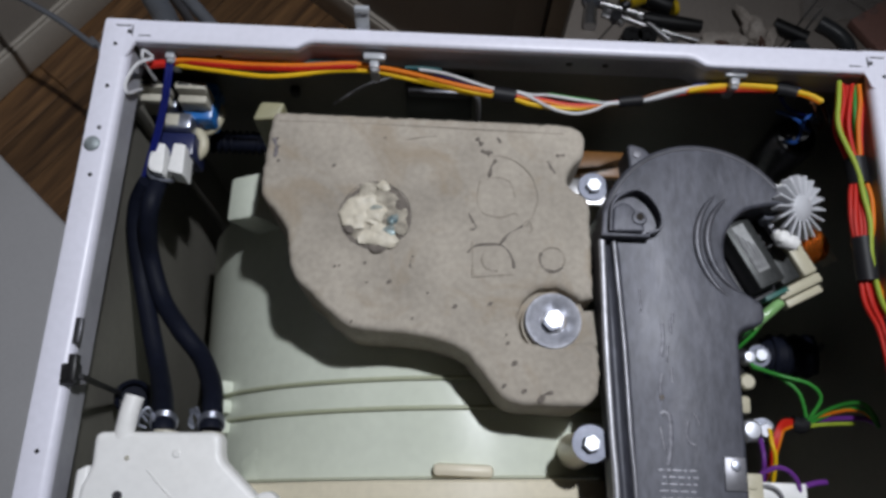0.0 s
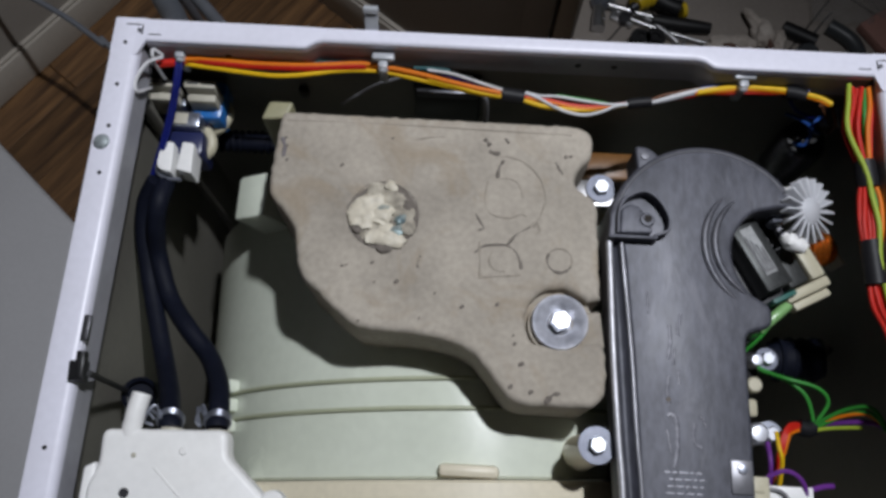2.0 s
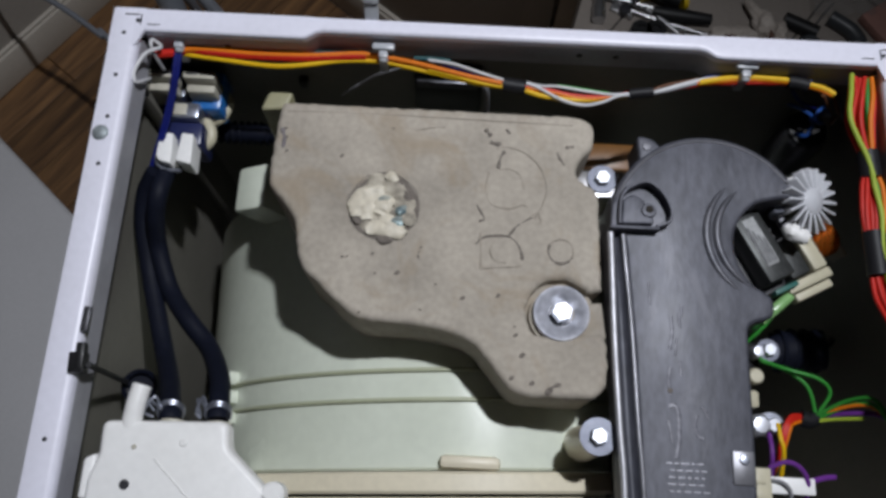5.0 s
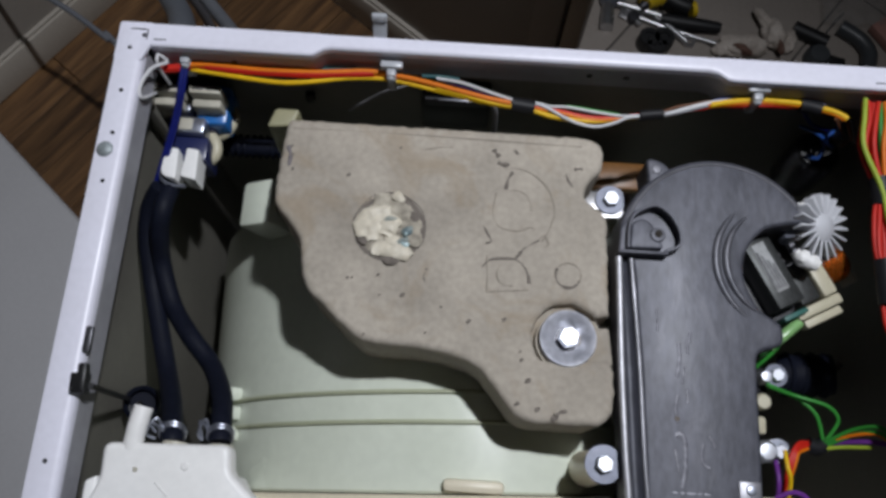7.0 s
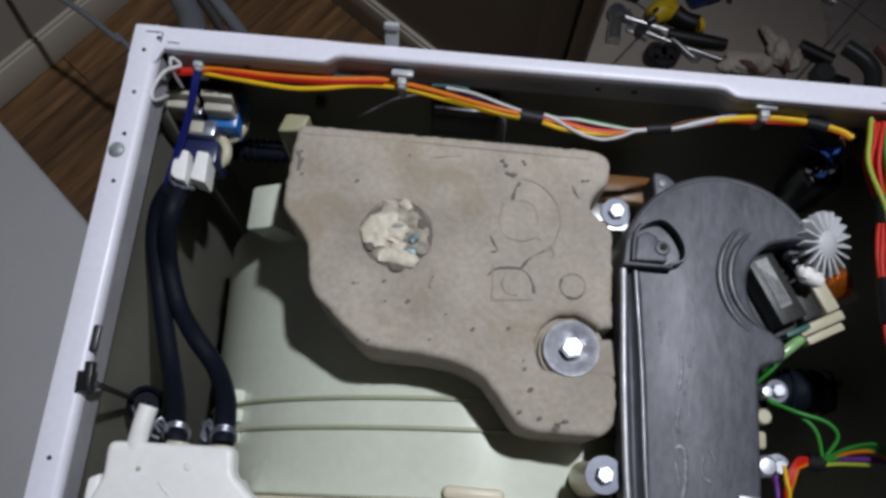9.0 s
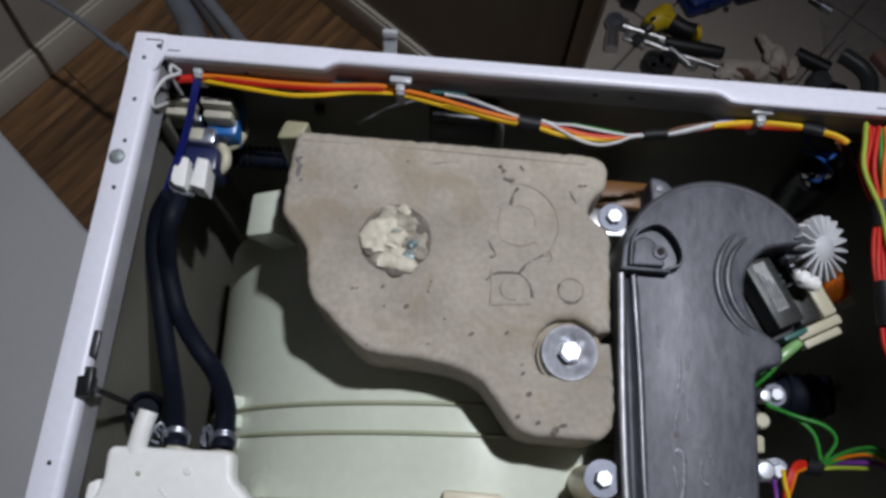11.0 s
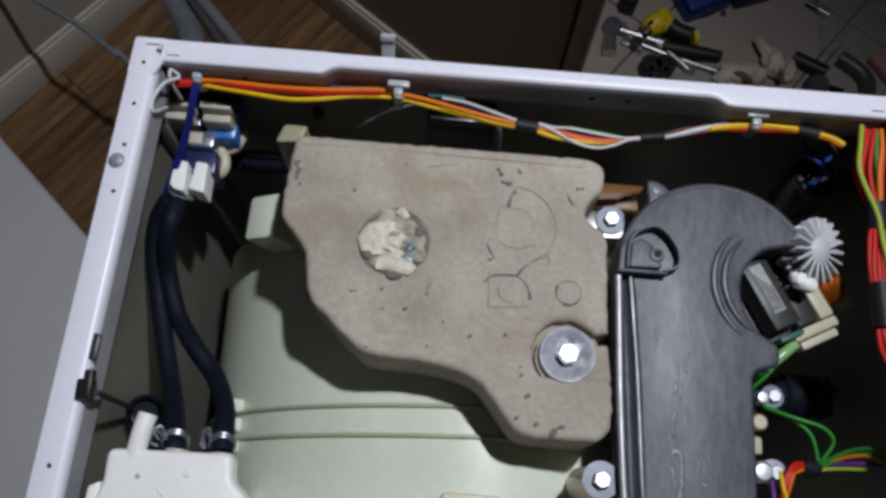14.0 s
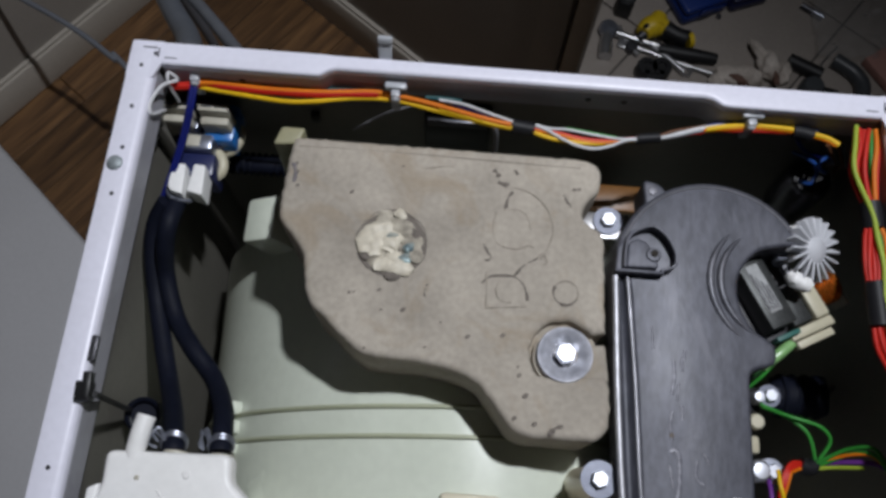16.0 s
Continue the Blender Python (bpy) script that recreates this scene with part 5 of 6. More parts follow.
    part("orange_wire", tube([(0.1460, -0.0271, 0.828), (0.1635, -0.0243, 0.828), (0.1832, -0.0217, 0.828), (0.2005, -0.0213, 0.828), (0.2178, -0.0223, 0.828), (0.2306, -0.0245, 0.828), (0.2412, -0.0274, 0.828), (0.2494, -0.0318, 0.828)], 0.0018, 8), WIRES["orange"], ha)
    part("red_wire", tube([(0.1094, -0.0363, 0.826), (0.1312, -0.0312, 0.826), (0.1532, -0.0261, 0.826), (0.1707, -0.0242, 0.826), (0.1882, -0.0228, 0.826), (0.2056, -0.0223, 0.826), (0.2186, -0.0226, 0.826), (0.2315, -0.0248, 0.826)], 0.0016, 8), WIRES["red"], ha)
    part("blue_wire", tube([(0.1509, -0.0219, 0.827), (0.1663, -0.0181, 0.827), (0.1838, -0.0167, 0.827), (0.2012, -0.0172, 0.827), (0.2186, -0.0178, 0.827), (0.2358, -0.0198, 0.827)], 0.0011, 8), WIRES["blue"], ha)
    part("tape", tube([(-0.0023, -0.0353, 0.827), (0.0060, -0.0364, 0.827), (0.0147, -0.0373, 0.827)], 0.0056, 12, 3), TAPE, ha, "black tape wrapping")
    part("tape", tube([(0.0937, -0.0392, 0.828), (0.1024, -0.0377, 0.828), (0.1119, -0.0363, 0.828)], 0.0040, 12, 3), TAPE, ha, "black tape wrapping")
    part("tape", tube([(0.2161, -0.0219, 0.828), (0.2230, -0.0225, 0.828), (0.2315, -0.0245, 0.828)], 0.0052, 12, 3), TAPE, ha, "black tape wrapping")
    return ha


build_rear_harness()


def build_tie(x):
    ti = thing("cable_tie", "clear plastic cable clip pushed into the rear rim", "cable tie", "rear rim cable clips")
    part("band", box((-0.0035, -0.0035, -0.018), (0.0035, 0.0035, 0.0055), 0.0015), CLEAR, ti)
    part("foot", box((-0.0085, 0.002, 0.003), (0.0085, 0.0075, 0.0085), 0.0015), CLEAR, ti)
    part("barb", at_pose(disc([(0, 0.003), (0.0025, 0.002), (0.0035, 0), (0, 0)], (0, 0, 0), 12), pose(0, -0.0035, 0.001, 90)), CLEAR, ti)
    ti.matrix_basis = pose(*x)
    return ti


first_tie = build_tie((-0.2520, -0.0190, 0.832))
copy_thing(first_tie, pose(-0.0950, -0.0200, 0.833))
copy_thing(first_tie, pose(0.1812, -0.0215, 0.833))
hook = thing("rim_clip", "clear plastic clip standing on the rear rim", "clip")
part("tab", at_pose(box((-0.0052, -0.0012, -0.012), (0.0052, 0.0012, 0.016), 0.001), pose(-0.1045, 0.0035, H + 0.001, -24)), CLEAR, hook)
part("head", at_pose(box((-0.0056, -0.003, 0.012), (0.0056, 0.0018, 0.017), 0.001), pose(-0.1045, 0.0035, H + 0.001, -24)), CLEAR, hook)

# ---- rear wall fittings ----
pb = thing("rear_terminal_box", "black plastic terminal box on the rear sheet", "terminal box")
part("case", box((-0.073, -0.019, 0.745), (-0.017, -0.004, 0.802), 0.003), BLACK, pb)
part("flap", box((-0.070, -0.0215, 0.790), (-0.020, -0.0185, 0.800), 0.001), DARKSTEEL, pb, "grey hinged flap")
part("cable", tube([(-0.045, -0.012, 0.803), (-0.020, -0.018, 0.797), (-0.013, -0.02, 0.785), (-0.011, -0.02, 0.74)], 0.0024, 10), WIRES["grey"], pb, "grey cable")
gw = thing("grey_lead", "thin grey lead hanging along the rear sheet", "wire")
part("lead", tube([(-0.135, -0.015, 0.760), (-0.122, -0.018, 0.780), (-0.100, -0.016, 0.800), (-0.075, -0.012, 0.810)], 0.0013, 8), WIRES["grey"], gw)
part("clip", box((-0.172, -0.012, 0.760), (-0.164, -0.005, 0.772), 0.002), BLACK, gw)
am = thing("amber_bracket", "amber brown plastic bracket behind the duct", "bracket")
part("plate", box((0.070, -0.056, 0.712), (0.132, -0.030, 0.722), 0.003), AMBER, am)
part("leg", box((0.080, -0.050, 0.60), (0.120, -0.036, 0.713), 0.003), AMBER, am)
cp = thing("suppressor_capacitor", "dark round suppressor capacitor in the rear corner", "capacitor")
part("can", at_pose(disc([(0, 0.052), (0.017, 0.052), (0.0195, 0.049), (0.0195, 0), (0, 0)], (0, 0, 0), 28), pose(0.262, -0.026, 0.705)), DARKSTEEL, cp)
part("cap", disc([(0, 0.004), (0.016, 0.003), (0.0175, 0), (0, 0)], (0.262, -0.026, 0.757), 24), BLACK, cp)
for k, pts in enumerate(([(0.240, -0.012, 0.775), (0.247, -0.022, 0.785), (0.256, -0.0285, 0.782), (0.252, -0.041, 0.778), (0.246, -0.036, 0.77)], [(0.262, -0.020, 0.765), (0.261, -0.034, 0.785), (0.254, -0.031, 0.79), (0.262, -0.020, 0.79), (0.272, -0.020, 0.78)], [(0.225, -0.020, 0.815), (0.240, -0.020, 0.795), (0.255, -0.022, 0.79)])):
    part("blue_lead", tube(pts, 0.0017, 8), MIDBLUE if k < 2 else BLUE, cp, "blue lead")
part("tin_terminal", box((0.269, -0.020, 0.770), (0.277, -0.013, 0.786), 0.001), ZINC, cp, "bright terminal tab")
for k in range(4):
    part("dark_lead", tube([(0.248 + 0.004 * k, -0.026, 0.818), (0.262 + 0.003 * k, -0.030 - 0.002 * k, 0.800), (0.276, -0.024 + 0.002 * k, 0.782), (0.281, -0.020, 0.76)], 0.0016, 8), BLACK if k % 2 else WIRES["brown"], cp)


# ---- wiring down the right side ----
def build_side_harness():
    sh = thing("side_wiring_harness", "red and green wiring harness taped along the side sheet", "wiring")
    spine = [(0.268, -0.022, 0.838), (0.2665, -0.037, 0.838), (0.2640, -0.060, 0.836), (0.2690, -0.090, 0.832), (0.2690, -0.110, 0.832), (0.2675, -0.132, 0.832), (0.2675, -0.158, 0.830), (0.2745, -0.188, 0.826), (0.2850, -0.212, 0.823), (0.287, -0.26, 0.821), (0.287, -0.34, 0.819)]
    rnd = random.Random(3)
    cols = ["red", "red", "red", "red", "red", "lime", "green", "orange", "red"]
    for k, col in enumerate(cols):
        off = (-0.0075 + 0.0019 * k)
        pts = []
        for i, (x, y, z) in enumerate(spine):
            tied = i in (3, 6)
            w = 0.55 if tied else 1.0 + (0.25 if i in (1, 2) else 0)
            sway = 0 if tied else rnd.uniform(-0.0014, 0.0014)
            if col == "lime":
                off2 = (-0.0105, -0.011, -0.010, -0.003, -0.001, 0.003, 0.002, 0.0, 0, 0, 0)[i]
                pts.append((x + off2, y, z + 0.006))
            else:
                pts.append((x + off * w + sway, y, z + 0.0025 * math.sin(k * 2.1) * w))
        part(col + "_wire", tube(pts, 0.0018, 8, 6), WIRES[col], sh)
    for i, half in ((3, 0.010), (6, 0.016), (8, 0.012)):
        x, y, z = spine[i]
        part("tape", tube([(x - 0.001, y + half, z + 0.001), (x, y, z), (x + 0.001, y - half, z - 0.001)], 0.0078, 14, 3), TAPE, sh, "black tape wrapping")
    return sh


build_side_harness()


def build_heater_wiring():
    hw = thing("heater_wiring", "green, red and purple wires running from the duct to the side", "wiring")
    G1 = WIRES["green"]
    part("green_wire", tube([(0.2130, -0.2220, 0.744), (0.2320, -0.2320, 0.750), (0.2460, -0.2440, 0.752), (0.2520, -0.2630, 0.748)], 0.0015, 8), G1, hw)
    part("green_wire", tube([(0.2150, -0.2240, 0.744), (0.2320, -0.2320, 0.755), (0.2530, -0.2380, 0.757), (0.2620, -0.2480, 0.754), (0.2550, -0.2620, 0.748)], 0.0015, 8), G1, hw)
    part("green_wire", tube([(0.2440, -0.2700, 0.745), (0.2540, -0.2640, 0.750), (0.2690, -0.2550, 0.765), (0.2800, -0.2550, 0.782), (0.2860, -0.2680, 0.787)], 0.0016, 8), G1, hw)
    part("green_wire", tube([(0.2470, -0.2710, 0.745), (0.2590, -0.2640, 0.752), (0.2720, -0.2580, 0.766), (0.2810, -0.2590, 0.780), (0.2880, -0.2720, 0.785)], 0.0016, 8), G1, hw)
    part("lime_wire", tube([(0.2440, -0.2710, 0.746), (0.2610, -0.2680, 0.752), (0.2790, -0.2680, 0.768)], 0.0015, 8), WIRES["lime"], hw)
    part("orange_wire", tube([(0.2520, -0.2670, 0.744), (0.2660, -0.2600, 0.760), (0.2790, -0.2590, 0.776), (0.2880, -0.2680, 0.782)], 0.0014, 8), WIRES["orange"], hw)
    part("purple_wire", tube([(0.2570, -0.2660, 0.743), (0.2700, -0.2640, 0.760), (0.2840, -0.2650, 0.774), (0.2910, -0.2700, 0.780)], 0.0020, 8), WIRES["purple"], hw)
    for k in range(4):
        part("red_wire", tube([(0.240 + 0.001 * k, -0.2655 - 0.001 * k, 0.748), (0.230, -0.2675 - 0.002 * k, 0.755), (0.2225 + 0.0015 * k, -0.277, 0.758), (0.2195 + 0.001 * k, -0.292, 0.755), (0.2185, -0.312, 0.74)], 0.0016, 8), WIRES["red" if k < 3 else "orange"], hw)
    part("yellow_wire", tube([(0.2165, -0.274, 0.762), (0.216, -0.285, 0.766), (0.2185, -0.296, 0.764), (0.2195, -0.318, 0.75)], 0.0016, 8), WIRES["yellow"], hw)
    part("purple_wire", tube([(0.212, -0.281, 0.755), (0.2115, -0.297, 0.76), (0.2125, -0.318, 0.75)], 0.0018, 8), WIRES["purple"], hw)
    part("purple_wire", tube([(0.192, -0.309, 0.800), (0.203, -0.3045, 0.803), (0.2125, -0.308, 0.803), (0.2185, -0.318, 0.80), (0.219, -0.335, 0.79)], 0.0017, 8), WIRES["purple"], hw)
    part("grey_wire", tube([(0.191, -0.317, 0.801), (0.200, -0.3185, 0.803), (0.206, -0.326, 0.80), (0.207, -0.34, 0.79)], 0.0015, 8), WIRES["grey"], hw)
    part("purple_wire", tube([(0.222, -0.3165, 0.796), (0.232, -0.3135, 0.796), (0.241, -0.3125, 0.792)], 0.002, 8), WIRES["purple"], hw)
    part("tape", tube([(0.240, -0.2665, 0.747), (0.247, -0.269, 0.746), (0.2545, -0.2655, 0.744)], 0.0062, 12, 3), TAPE, hw, "black tape knot")
    return hw


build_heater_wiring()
hc = thing("heater_connector", "ivory heater plug on the duct's edge", "connector")
part("plug", box((0.174, -0.335, 0.785), (0.1925, -0.309, 0.803), 0.0015), IVORY, hc)
part("plug_end", box((0.1925, -0.326, 0.788), (0.2235, -0.3145, 0.8005), 0.0012), WHITE, hc, "white plug body")
for y0 in (-0.330, -0.320):
    part("latch", box((0.1775, y0, 0.8028), (0.188, y0 + 0.006, 0.8045), 0.0006), IVORY, hc)
tb = thing("thermostat", "zinc thermostat discs bolted beside the duct", "thermostat", "thermostats")
part("body", box((0.176, -0.232, 0.705), (0.218, -0.206, 0.733), 0.004), BLACK, tb)
bolt("bolt_head", 0.2205, -0.2150, 0.744, tb, 0.0055, 0.0090, 0.006, 15)
part("stem", tube([(0.2195, -0.2155, 0.66), (0.2195, -0.2155, 0.7415)], 0.006, 12, 1), STEEL, tb)
part("round_cap", disc([(0, 0.005), (0.004, 0.0045), (0.0055, 0), (0.0055, -0.01), (0, -0.01)], (0.2125, -0.2165, 0.743), 20), HEAD, tb, "bright cap")
tb2 = thing("thermostat", "zinc thermostat discs bolted beside the duct", "thermostat", "thermostats")
part("round_cap", disc([(0, 0.008), (0.006, 0.0072), (0.0085, 0.004), (0.0085, -0.012), (0, -0.012)], (0.2095, -0.2740, 0.742), 28), HEAD, tb2, "bright domed cap")
part("bolt_head", hexagon(0.2205, -0.2735, 0.741, 0.006, 0.006, 20), HEAD, tb2)
part("flange", disc([(0, 0.001), (0.010, 0.001), (0.010, -0.002), (0, -0.002)], (0.2200, -0.2735, 0.740), 24), ZINC, tb2)
part("stem", tube([(0.2175, -0.272, 0.64), (0.2175, -0.272, 0.7385)], 0.008, 14, 1), STEEL, tb2)
part("white_clip", box((0.176, -0.262, 0.740), (0.2085, -0.248, 0.752), 0.003), IVORY, tb2, "ivory clip")
part("white_clip", at_pose(disc([(0, 0.004), (0.005, 0.004), (0.0065, 0.002), (0.0065, -0.006), (0, -0.006)], (0, 0, 0), 18), pose(0.2095, -0.236, 0.742)), IVORY, tb2, "ivory round cap")
part("arm", box((0.176, -0.239, 0.732), (0.2105, -0.233, 0.739), 0.002), IVORY, tb2)
sp = thing("suspension_bellows", "black rubber bellows in the dark side gap", "bellows")
part("tube", tube([(0.245, -0.206, 0.690), (0.268, -0.205, 0.700), (0.284, -0.204, 0.704)], 0.017, 20, 4), RUBBER, sp)
for k in range(4):
    x = 0.250 + 0.0095 * k
    ring = [(x, -0.205 + 0.0175 * math.cos(a), 0.694 + 0.0022 * k + 0.0175 * math.sin(a)) for a in [2 * math.pi * i / 20 for i in range(21)]]
    part("fold", tube(ring, 0.0018, 6, 1, raw=True), RUBBER, sp)
part("rod", tube([(0.284, -0.204, 0.704), (0.292, -0.195, 0.705)], 0.003, 8, 2), DARKSTEEL, sp)

# ---- cables and hoses behind the machine ----
CABLE = material("grey_cable", (0.14, 0.15, 0.17), 0.45, fine=0.05)
mains = thing("mains_cable", "grey mains cable hanging behind the machine", "cable")
part("cable", tube([(-0.24, 0.004, 0.30)] + [(-0.5650, 0.2971, 0.300), (-0.5853, 0.3095, 0.300), (-0.6429, 0.3487, 0.300), (-0.6946, 0.3778, 0.300), (-0.7461, 0.4030, 0.300), (-0.8196, 0.4399, 0.300), (-0.8717, 0.4617, 0.300)], 0.0046, 12), CABLE, mains)
dh = thing("drain_hose", "blue-grey drain hose behind the machine", "hose", "hoses behind the machine")
GREYHOSE = material("blue_grey_hose", (0.13, 0.145, 0.17), 0.4, scale=30, fine=0.06)
part("pipe", tube([(-0.30, 0.06, 0.70), (-0.352, 0.145, 0.60), (-0.402, 0.235, 0.50), (-0.452, 0.31, 0.44), (-0.51, 0.40, 0.36), (-0.55, 0.46, 0.20), (-0.56, 0.48, 0.016)], 0.0155, 18), GREYHOSE, dh)
dh2 = thing("supply_hose", "thin grey supply hose behind the machine", "hose", "hoses behind the machine")
part("pipe", tube([(-0.2787, 0.1225, 0.620), (-0.3275, 0.1987, 0.540), (-0.3735, 0.2623, 0.490), (-0.4257, 0.3299, 0.440), (-0.5046, 0.4256, 0.360)] + [(-0.50, 0.455, 0.15), (-0.505, 0.46, 0.009)], 0.0085, 14), CABLE, dh2)


# ---- tools on the tiled floor ----
TOOLBLACK = material("black_rubber_grip", (0.010, 0.010, 0.011), 0.5, fine=0.1)
YELLOW = material("yellow_tool_plastic", (0.72, 0.50, 0.02), 0.4, fine=0.05)
ROYAL = material("royal_blue_plastic", (0.01, 0.035, 0.19), 0.4, scale=20, fine=0.1)
GLOVE_SHADE = material("brown_shadow_patch", (0.14, 0.075, 0.055), 0.8)
GLOVE = material("pale_worn_glove", (0.58, 0.52, 0.46), 0.8, scale=30, amount=0.7, other=(0.3, 0.25, 0.21), fine=0.15, bump=0.3)
PINK = material("pink_brown_paper", (0.42, 0.22, 0.18), 0.7, scale=12, amount=0.6, fine=0.1)
FOIL = material("clear_plastic_film", (0.45, 0.44, 0.43), 0.08, trans=0.0, alpha=0.22, fine=0.1)
GREYPIPE = material("grey_rubber_pipe", (0.06, 0.065, 0.07), 0.4, fine=0.1)


def build_tools():
    ra = thing("ratchet_wrench", "chrome ratchet wrench with black grip on the tiles", "wrench")
    part("socket", tube([(0.234, 0.572, 0.016), (0.238, 0.628, 0.016)], lambda t: 0.0135 if t < 0.6 else 0.0115, 20, 4), STEEL, ra, "deep chrome socket")
    part("head", disc([(0, 0.010), (0.016, 0.009), (0.019, 0.004), (0.019, -0.006), (0, -0.006)], (0.240, 0.636, 0.018), 24), ZINC, ra, "round chrome head")
    part("shank", tube([(0.25, 0.630, 0.016), (0.36, 0.602, 0.014)], 0.0065, 12, 2), STEEL, ra, "chrome shank")
    part("grip", tube([(0.3406, 0.5997, 0.016), (0.3689, 0.5943, 0.016), (0.4139, 0.5890, 0.016), (0.4567, 0.5849, 0.016)], lambda t: 0.0105 + 0.0035 * math.sin(3.1 * t), 16, 4), TOOLBLACK, ra, "black grip")
    dr = thing("cordless_screwdriver", "yellow and black cordless screwdriver lying on the tiles", "screwdriver")
    part("chuck", tube([(0.2990, 0.6145, 0.024), (0.3104, 0.6261, 0.024)], lambda t: 0.008 + 0.004 * t, 16, 3), DARKSTEEL, dr, "dark steel chuck")
    part("body", tube([(0.3071, 0.6230, 0.028), (0.3185, 0.6373, 0.028), (0.3345, 0.6441, 0.028), (0.3549, 0.6405, 0.028)], lambda t: 0.012 + 0.011 * math.sin(2.6 * t + 0.3), 18, 5), YELLOW, dr, "yellow body")
    part("motor_dome", tube([(0.3316, 0.6371, 0.030), (0.3352, 0.6534, 0.030), (0.3411, 0.6674, 0.030)], lambda t: 0.021 - 0.006 * t * t, 18, 4), YELLOW, dr, "yellow motor housing")
    part("handle", tube([(0.3531, 0.6391, 0.026), (0.3733, 0.6276, 0.026), (0.3958, 0.6190, 0.026)], lambda t: 0.019 - 0.003 * math.sin(3.1 * t), 16, 4), TOOLBLACK, dr, "black handle")
    part("vent", tube([(0.3051, 0.6242, 0.049), (0.3119, 0.6300, 0.049)], 0.004, 8, 2), TOOLBLACK, dr)
    part("end_cap", tube([(0.3968, 0.6164, 0.026), (0.4059, 0.6186, 0.026)], 0.0155, 16, 2), YELLOW, dr, "yellow end cap")
    sp = thing("long_spanner", "slim bright spanner lying on the tiles", "spanner")
    part("shaft", tube([(0.300, 0.602, 0.010), (0.37, 0.577, 0.010), (0.457, 0.552, 0.010)], 0.0045, 10), STEEL, sp)
    part("jaw", at_pose(box((-0.016, -0.012, 0), (0.016, 0.012, 0.007), 0.003), pose(0.277, 0.610, 0.004, 0, 0, -18)), STEEL, sp)
    pl = thing("pliers", "steel pliers with dark joint lying open", "pliers")
    part("arm", tube([(0.262, 0.648, 0.010), (0.278, 0.612, 0.010), (0.302, 0.585, 0.010)], 0.006, 10), STEEL, pl)
    part("arm", tube([(0.330, 0.604, 0.014), (0.360, 0.580, 0.014), (0.392, 0.552, 0.012)], 0.006, 10), STEEL, pl)
    part("joint", disc([(0, 0.016), (0.011, 0.015), (0.013, 0.01), (0.013, 0), (0, 0)], (0.288, 0.602, 0.002), 20), DARKSTEEL, pl)
    for k, (x, y) in enumerate(((0.3143, 0.5453), (0.3422, 0.5465), (0.3276, 0.5311))):
        so = thing("black_socket", "black impact socket standing on the tiles", "socket", "impact sockets")
        part("barrel", disc([(0, 0.030), (0.009, 0.030), (0.010, 0.034), (0.019, 0.034), (0.0205, 0.032), (0.0205, 0.002), (0.019, 0), (0, 0)], (x, y, 0.003), 24), TOOLBLACK, so)
    nuts = thing("steel_nut", "small steel nut on the tiles", "nut")
    part("ring", disc([(0.006, 0.008), (0.012, 0.008), (0.013, 0.006), (0.013, 0), (0.006, 0), (0.006, 0.008)], (0.398, 0.556, 0.003), 6), STEEL, nuts)
    bl = thing("blue_tool_case", "royal blue plastic tool case on the tiles", "tool case")
    P = pose(0.3908, 0.6629, 0.003, 0, 0, 27)
    part("shell", at_pose(box((0, 0, 0), (0.104, 0.15, 0.030), 0.009, 3), P), ROYAL, bl)
    part("lid", at_pose(box((0.001, 0.001, 0.0305), (0.103, 0.149, 0.046), 0.007, 3), P), ROYAL, bl)
    part("latch", at_pose(box((0.035, -0.004, 0.018), (0.065, -0.0002, 0.038), 0.0015), P), ROYAL, bl)
    dk = thing("dark_case", "dark navy tool case beside the blue one", "tool case")
    P = pose(0.4902, 0.7045, 0.003, 0, 0, 22)
    part("shell", at_pose(box((0, 0, 0), (0.085, 0.10, 0.026), 0.007, 3), P), NAVY, dk)
    part("lid", at_pose(box((0.001, 0.001, 0.0265), (0.084, 0.099, 0.038), 0.005, 2), P), NAVY, dk)
    ph = thing("tool_pouch", "black fabric tool pouch standing on the tiles", "pouch")
    part("body", at_pose(box((-0.016, 0, 0), (0.018, 0.06, 0.05), 0.008, 3), pose(0.2654, 0.6736, 0.003, 0, 0, -18)), TOOLBLACK, ph)
    part("flap", at_pose(box((-0.015, 0.003, 0.0505), (0.017, 0.057, 0.056), 0.0025, 2), pose(0.2654, 0.6736, 0.003, 0, 0, -18)), TOOLBLACK, ph)
    # crumpled glove
    gl = thing("work_glove", "crumpled pale work glove lying on the tiles", "glove")
    def lump(c, s, rz, seed):
        bm = bmesh.new()
        bmesh.ops.create_icosphere(bm, subdivisions=4, radius=1)
        for v in bm.verts:
            v.co *= 1 + 0.30 * noise.noise(v.co * 1.5 + Vector((seed, 0, 0))) + 0.05 * noise.noise(v.co * 4.5 + Vector((0, seed, 0)))
        return at_pose(bm, pose(*c, 0, 0, rz) @ Matrix.Diagonal((*s, 1)))
    part("palm", lump((0.5001, 0.5486, 0.016), (0.050, 0.024, 0.016), 4, 3.0), GLOVE, gl)
    part("cuff", lump((0.5606, 0.5772, 0.020), (0.022, 0.030, 0.018), 8, 8.0), GLOVE, gl)
    part("finger", lump((0.5422, 0.6056, 0.022), (0.010, 0.032, 0.010), 34, 5.0), GLOVE, gl)
    part("finger", lump((0.5917, 0.5681, 0.014), (0.015, 0.026, 0.012), -8, 6.0), GLOVE, gl)
    part("finger", lump((0.4636, 0.5415, 0.014), (0.024, 0.014, 0.012), 12, 9.0), GLOVE, gl)
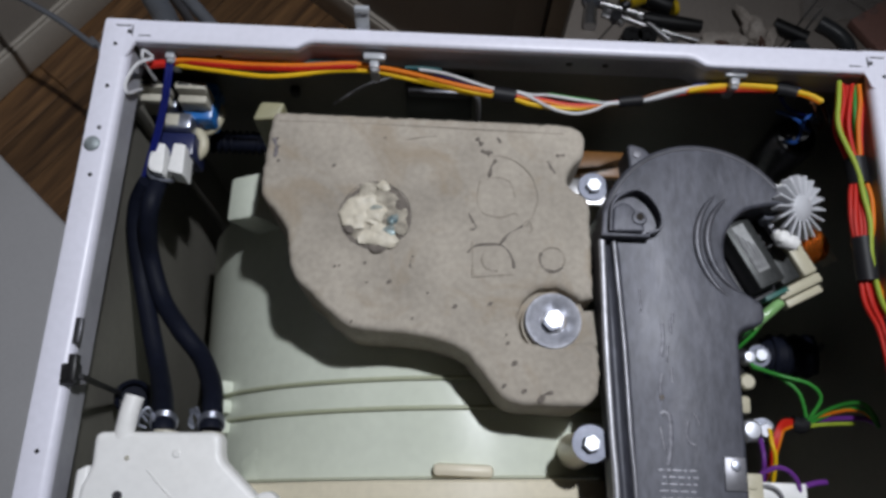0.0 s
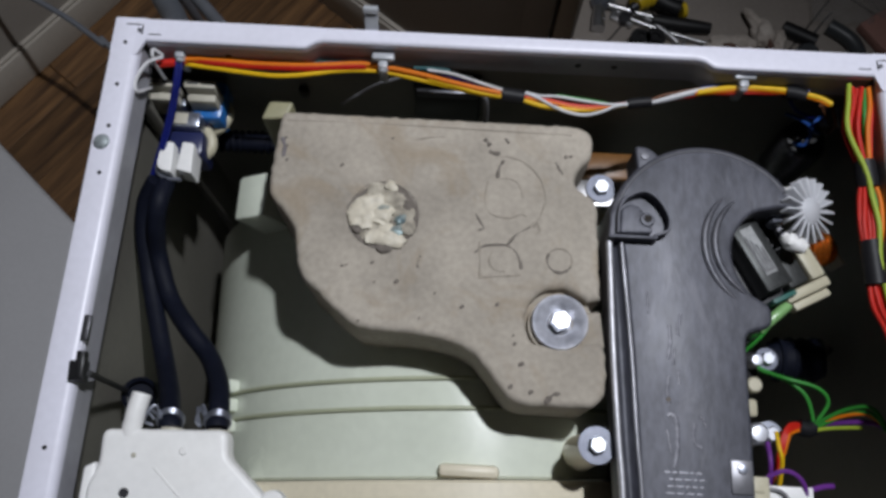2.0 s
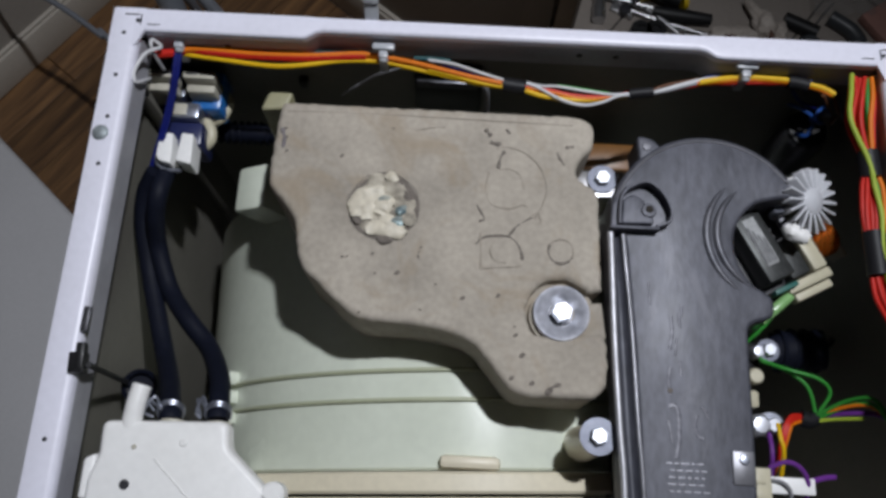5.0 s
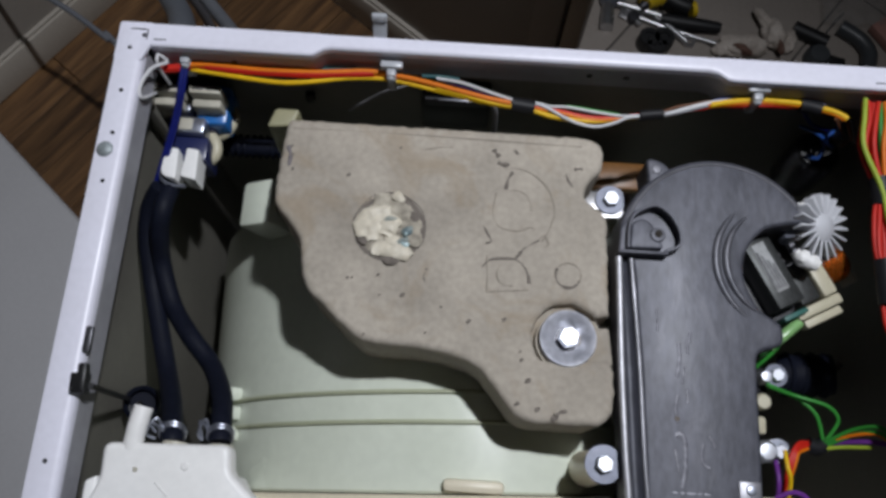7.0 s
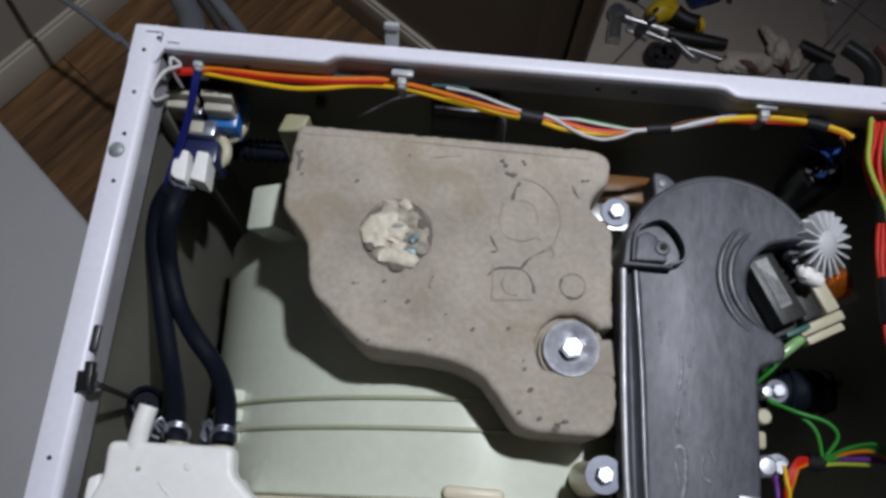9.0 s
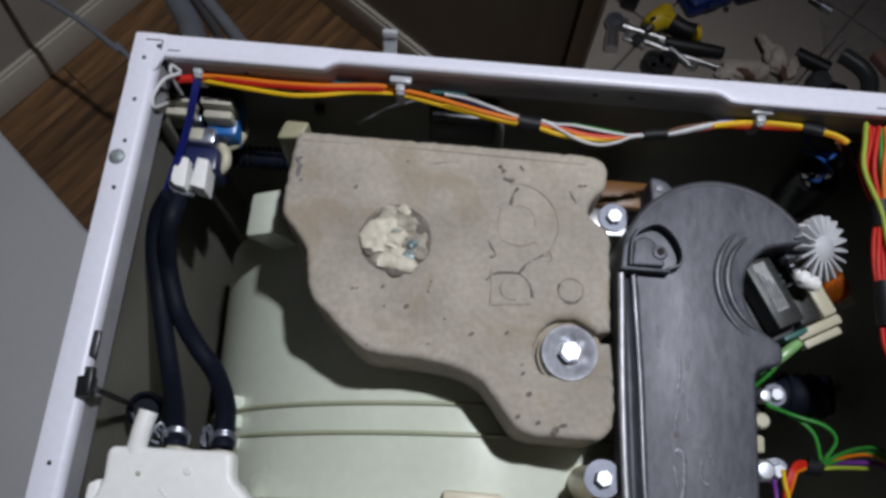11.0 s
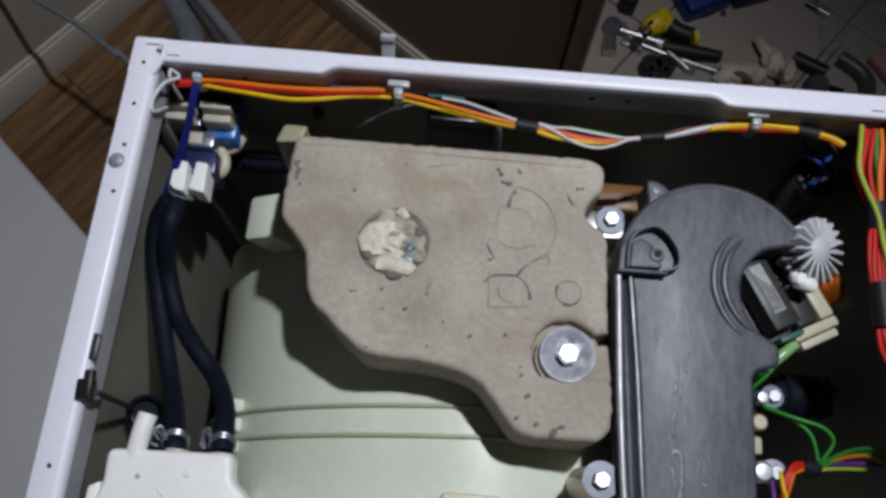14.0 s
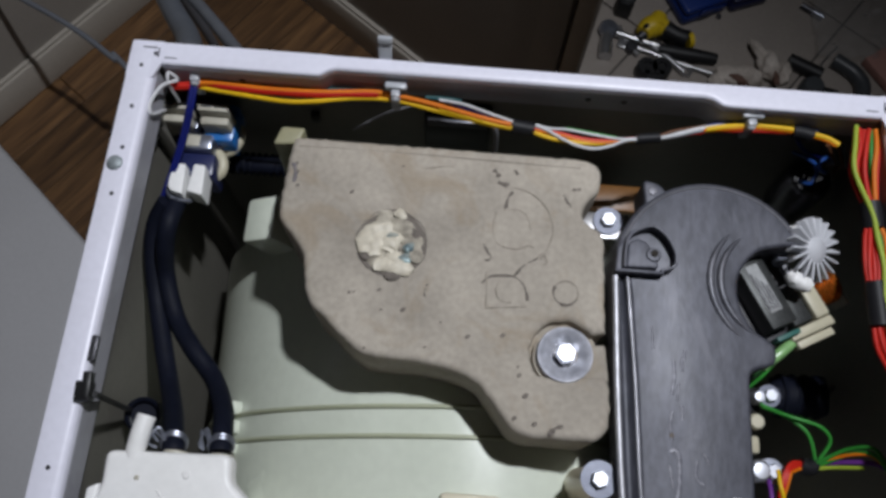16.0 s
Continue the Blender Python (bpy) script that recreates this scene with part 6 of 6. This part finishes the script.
    # shadowed hollows of the glove, put on as brown lumps
    part("stain", lump((0.4936, 0.5342, 0.026), (0.020, 0.008, 0.011), -24, 2.0), GLOVE_SHADE, gl, "brown patch painted as shadow")
    part("stain", lump((0.5683, 0.5471, 0.024), (0.006, 0.018, 0.009), 12, 4.0), GLOVE_SHADE, gl, "brown patch painted as shadow")
    hd = thing("hammer_handle", "black handled tool with a thin rod on the tiles", "tool")
    part("grip", tube([(0.602, 0.597, 0.014), (0.630, 0.584, 0.014), (0.664, 0.568, 0.014)], 0.0145, 14, 4), TOOLBLACK, hd, "black grip")
    part("rod", tube([(0.662, 0.585, 0.014), (0.686, 0.618, 0.010), (0.705, 0.640, 0.010)], 0.0022, 8, 3), STEEL, hd)
    bt = thing("dark_bottle", "dark round cap lying on the tiles", "cap")
    part("cap", disc([(0, 0.030), (0.018, 0.028), (0.024, 0.018), (0.024, 0), (0, 0)], (0.643, 0.535, 0.003), 24), GREYPIPE, bt)
    part("base", at_pose(box((0, -0.015, 0), (0.045, 0.015, 0.02), 0.006), pose(0.65, 0.528, 0.003, 0, 0, -15)), TOOLBLACK, bt)
    gp = thing("grey_pipe", "bent dark grey rubber pipe on the tiles", "pipe")
    part("pipe", tube([(0.6926, 0.6043, 0.016), (0.7139, 0.5905, 0.016), (0.7326, 0.5740, 0.016), (0.7437, 0.5493, 0.016), (0.7383, 0.5158, 0.016), (0.7256, 0.4871, 0.016)], 0.0150, 16, 6), GREYPIPE, gp)
    sc = thing("steel_bit", "short steel bit on the tiles", "bit")
    part("rod", tube([(0.640, 0.735, 0.009), (0.672, 0.714, 0.009)], 0.0065, 12, 2), DARKSTEEL, sc)
    part("tip", tube([(0.662, 0.7205, 0.009), (0.682, 0.708, 0.009)], 0.0078, 12, 2), ZINC, sc)
    part("clip", disc([(0, 0.006), (0.005, 0.005), (0.006, 0), (0, 0)], (0.469, 0.695, 0.003), 12), DARKSTEEL, thing("rubber_foot", "small dark rubber stud on the tiles", "stud"))
    pk = thing("paper_box", "pink-brown paper packet on the tiles", "packet")
    part("packet", at_pose(box((-0.06, -0.07, 0), (0.11, 0.07, 0.022), 0.004), pose(0.84, 0.585, 0.003, 0, 0, 35)), PINK, pk)
    part("seam", at_pose(box((-0.06, -0.004, 0.0215), (0.11, 0.004, 0.0235), 0.001), pose(0.84, 0.585, 0.003, 0, 0, 35)), PINK, pk)
    # crumpled film bag: many small facets
    rnd = random.Random(12)
    bm = bmesh.new()
    n = 16
    grid = [[bm.verts.new((0.66 + 0.011 * i + rnd.uniform(-.004, .004), 0.61 + 0.010 * j + rnd.uniform(-.004, .004), 0.012 + 0.035 * abs(noise.noise(Vector((i * 0.35, j * 0.35, 2.0)))) + rnd.uniform(0, 0.006))) for j in range(n)] for i in range(n)]
    for i in range(n - 1):
        for j in range(n - 1):
            bm.faces.new((grid[i][j], grid[i + 1][j], grid[i + 1][j + 1], grid[i][j + 1]))
    fb = thing("film_bag", "crumpled clear plastic bag lying on the tiles", "bag")
    part("film", bm, FOIL, fb, smooth=12)


build_tools()


# ---- floor pieces ----
def build_floor_pieces():
    rnd = random.Random(2)
    w = 0.092
    shapes = {}
    for L in (0.45, 0.7, 0.95):
        bm = box((0, 0, -0.008), (w - 0.0012, L - 0.0012, 0), 0.0012, 1)
        me = bpy.data.meshes.new("plank")
        bm.to_mesh(me)
        bm.free()
        me.materials.append(OAK)
        shapes[L] = me
    u = CORNER_U
    while u < 0.75:
        v = 0.0 - rnd.uniform(0, 0.3)
        first = True
        while v > -1.6:
            L = rnd.choice((0.45, 0.7, 0.95))
            top = 0.0 if first else v
            ob = new("plank", shapes[L])
            ob.parent = wood_floor
            ob.matrix_local = Matrix.Translation(B0 + U * u + V * (top - L)) @ ROOM
            v = top - L
            first = False
        u += w
    size = 0.288
    for depth, start in ((0.117, 0.004), (size, 0.1225)):
        bm = box((0, 0, -0.004), (size - 0.004, depth - 0.004, 0.002), 0.001, 1)
        me = bpy.data.meshes.new("tile")
        bm.to_mesh(me)
        bm.free()
        me.materials.append(TILE)
        for i in range(8):
            for j in range(1 if depth < size else 7):
                ob = new("tile", me)
                ob.parent = tile_floor
                ob.matrix_local = Matrix.Translation(B0 + U * (0.254 + i * size) + V * (start + j * size)) @ ROOM


build_floor_pieces()
lid = thing("loose_panel", "plain white laminated panel lying on the wooden floor", "panel")
turn = pose(-0.46, -0.114, 0, 0, 0, -41.3)
part("board", at_pose(box((-0.620, -0.75, 0.001), (-0.003, -0.003, 0.0220), 0.002), turn), CABINET, lid, "smooth white board face")
part("edge_band", at_pose(box((-0.622, -0.0028, 0.001), (0.0, 0.0, 0.0215), 0.0008), turn), CABINET, lid, "thin edge band")
part("edge_band", at_pose(box((-0.0028, -0.75, 0.001), (0.0, -0.003, 0.0215), 0.0008), turn), CABINET, lid, "thin edge band")


def motions():
    """Nothing in the place moves; only the camera is carried."""


motions()
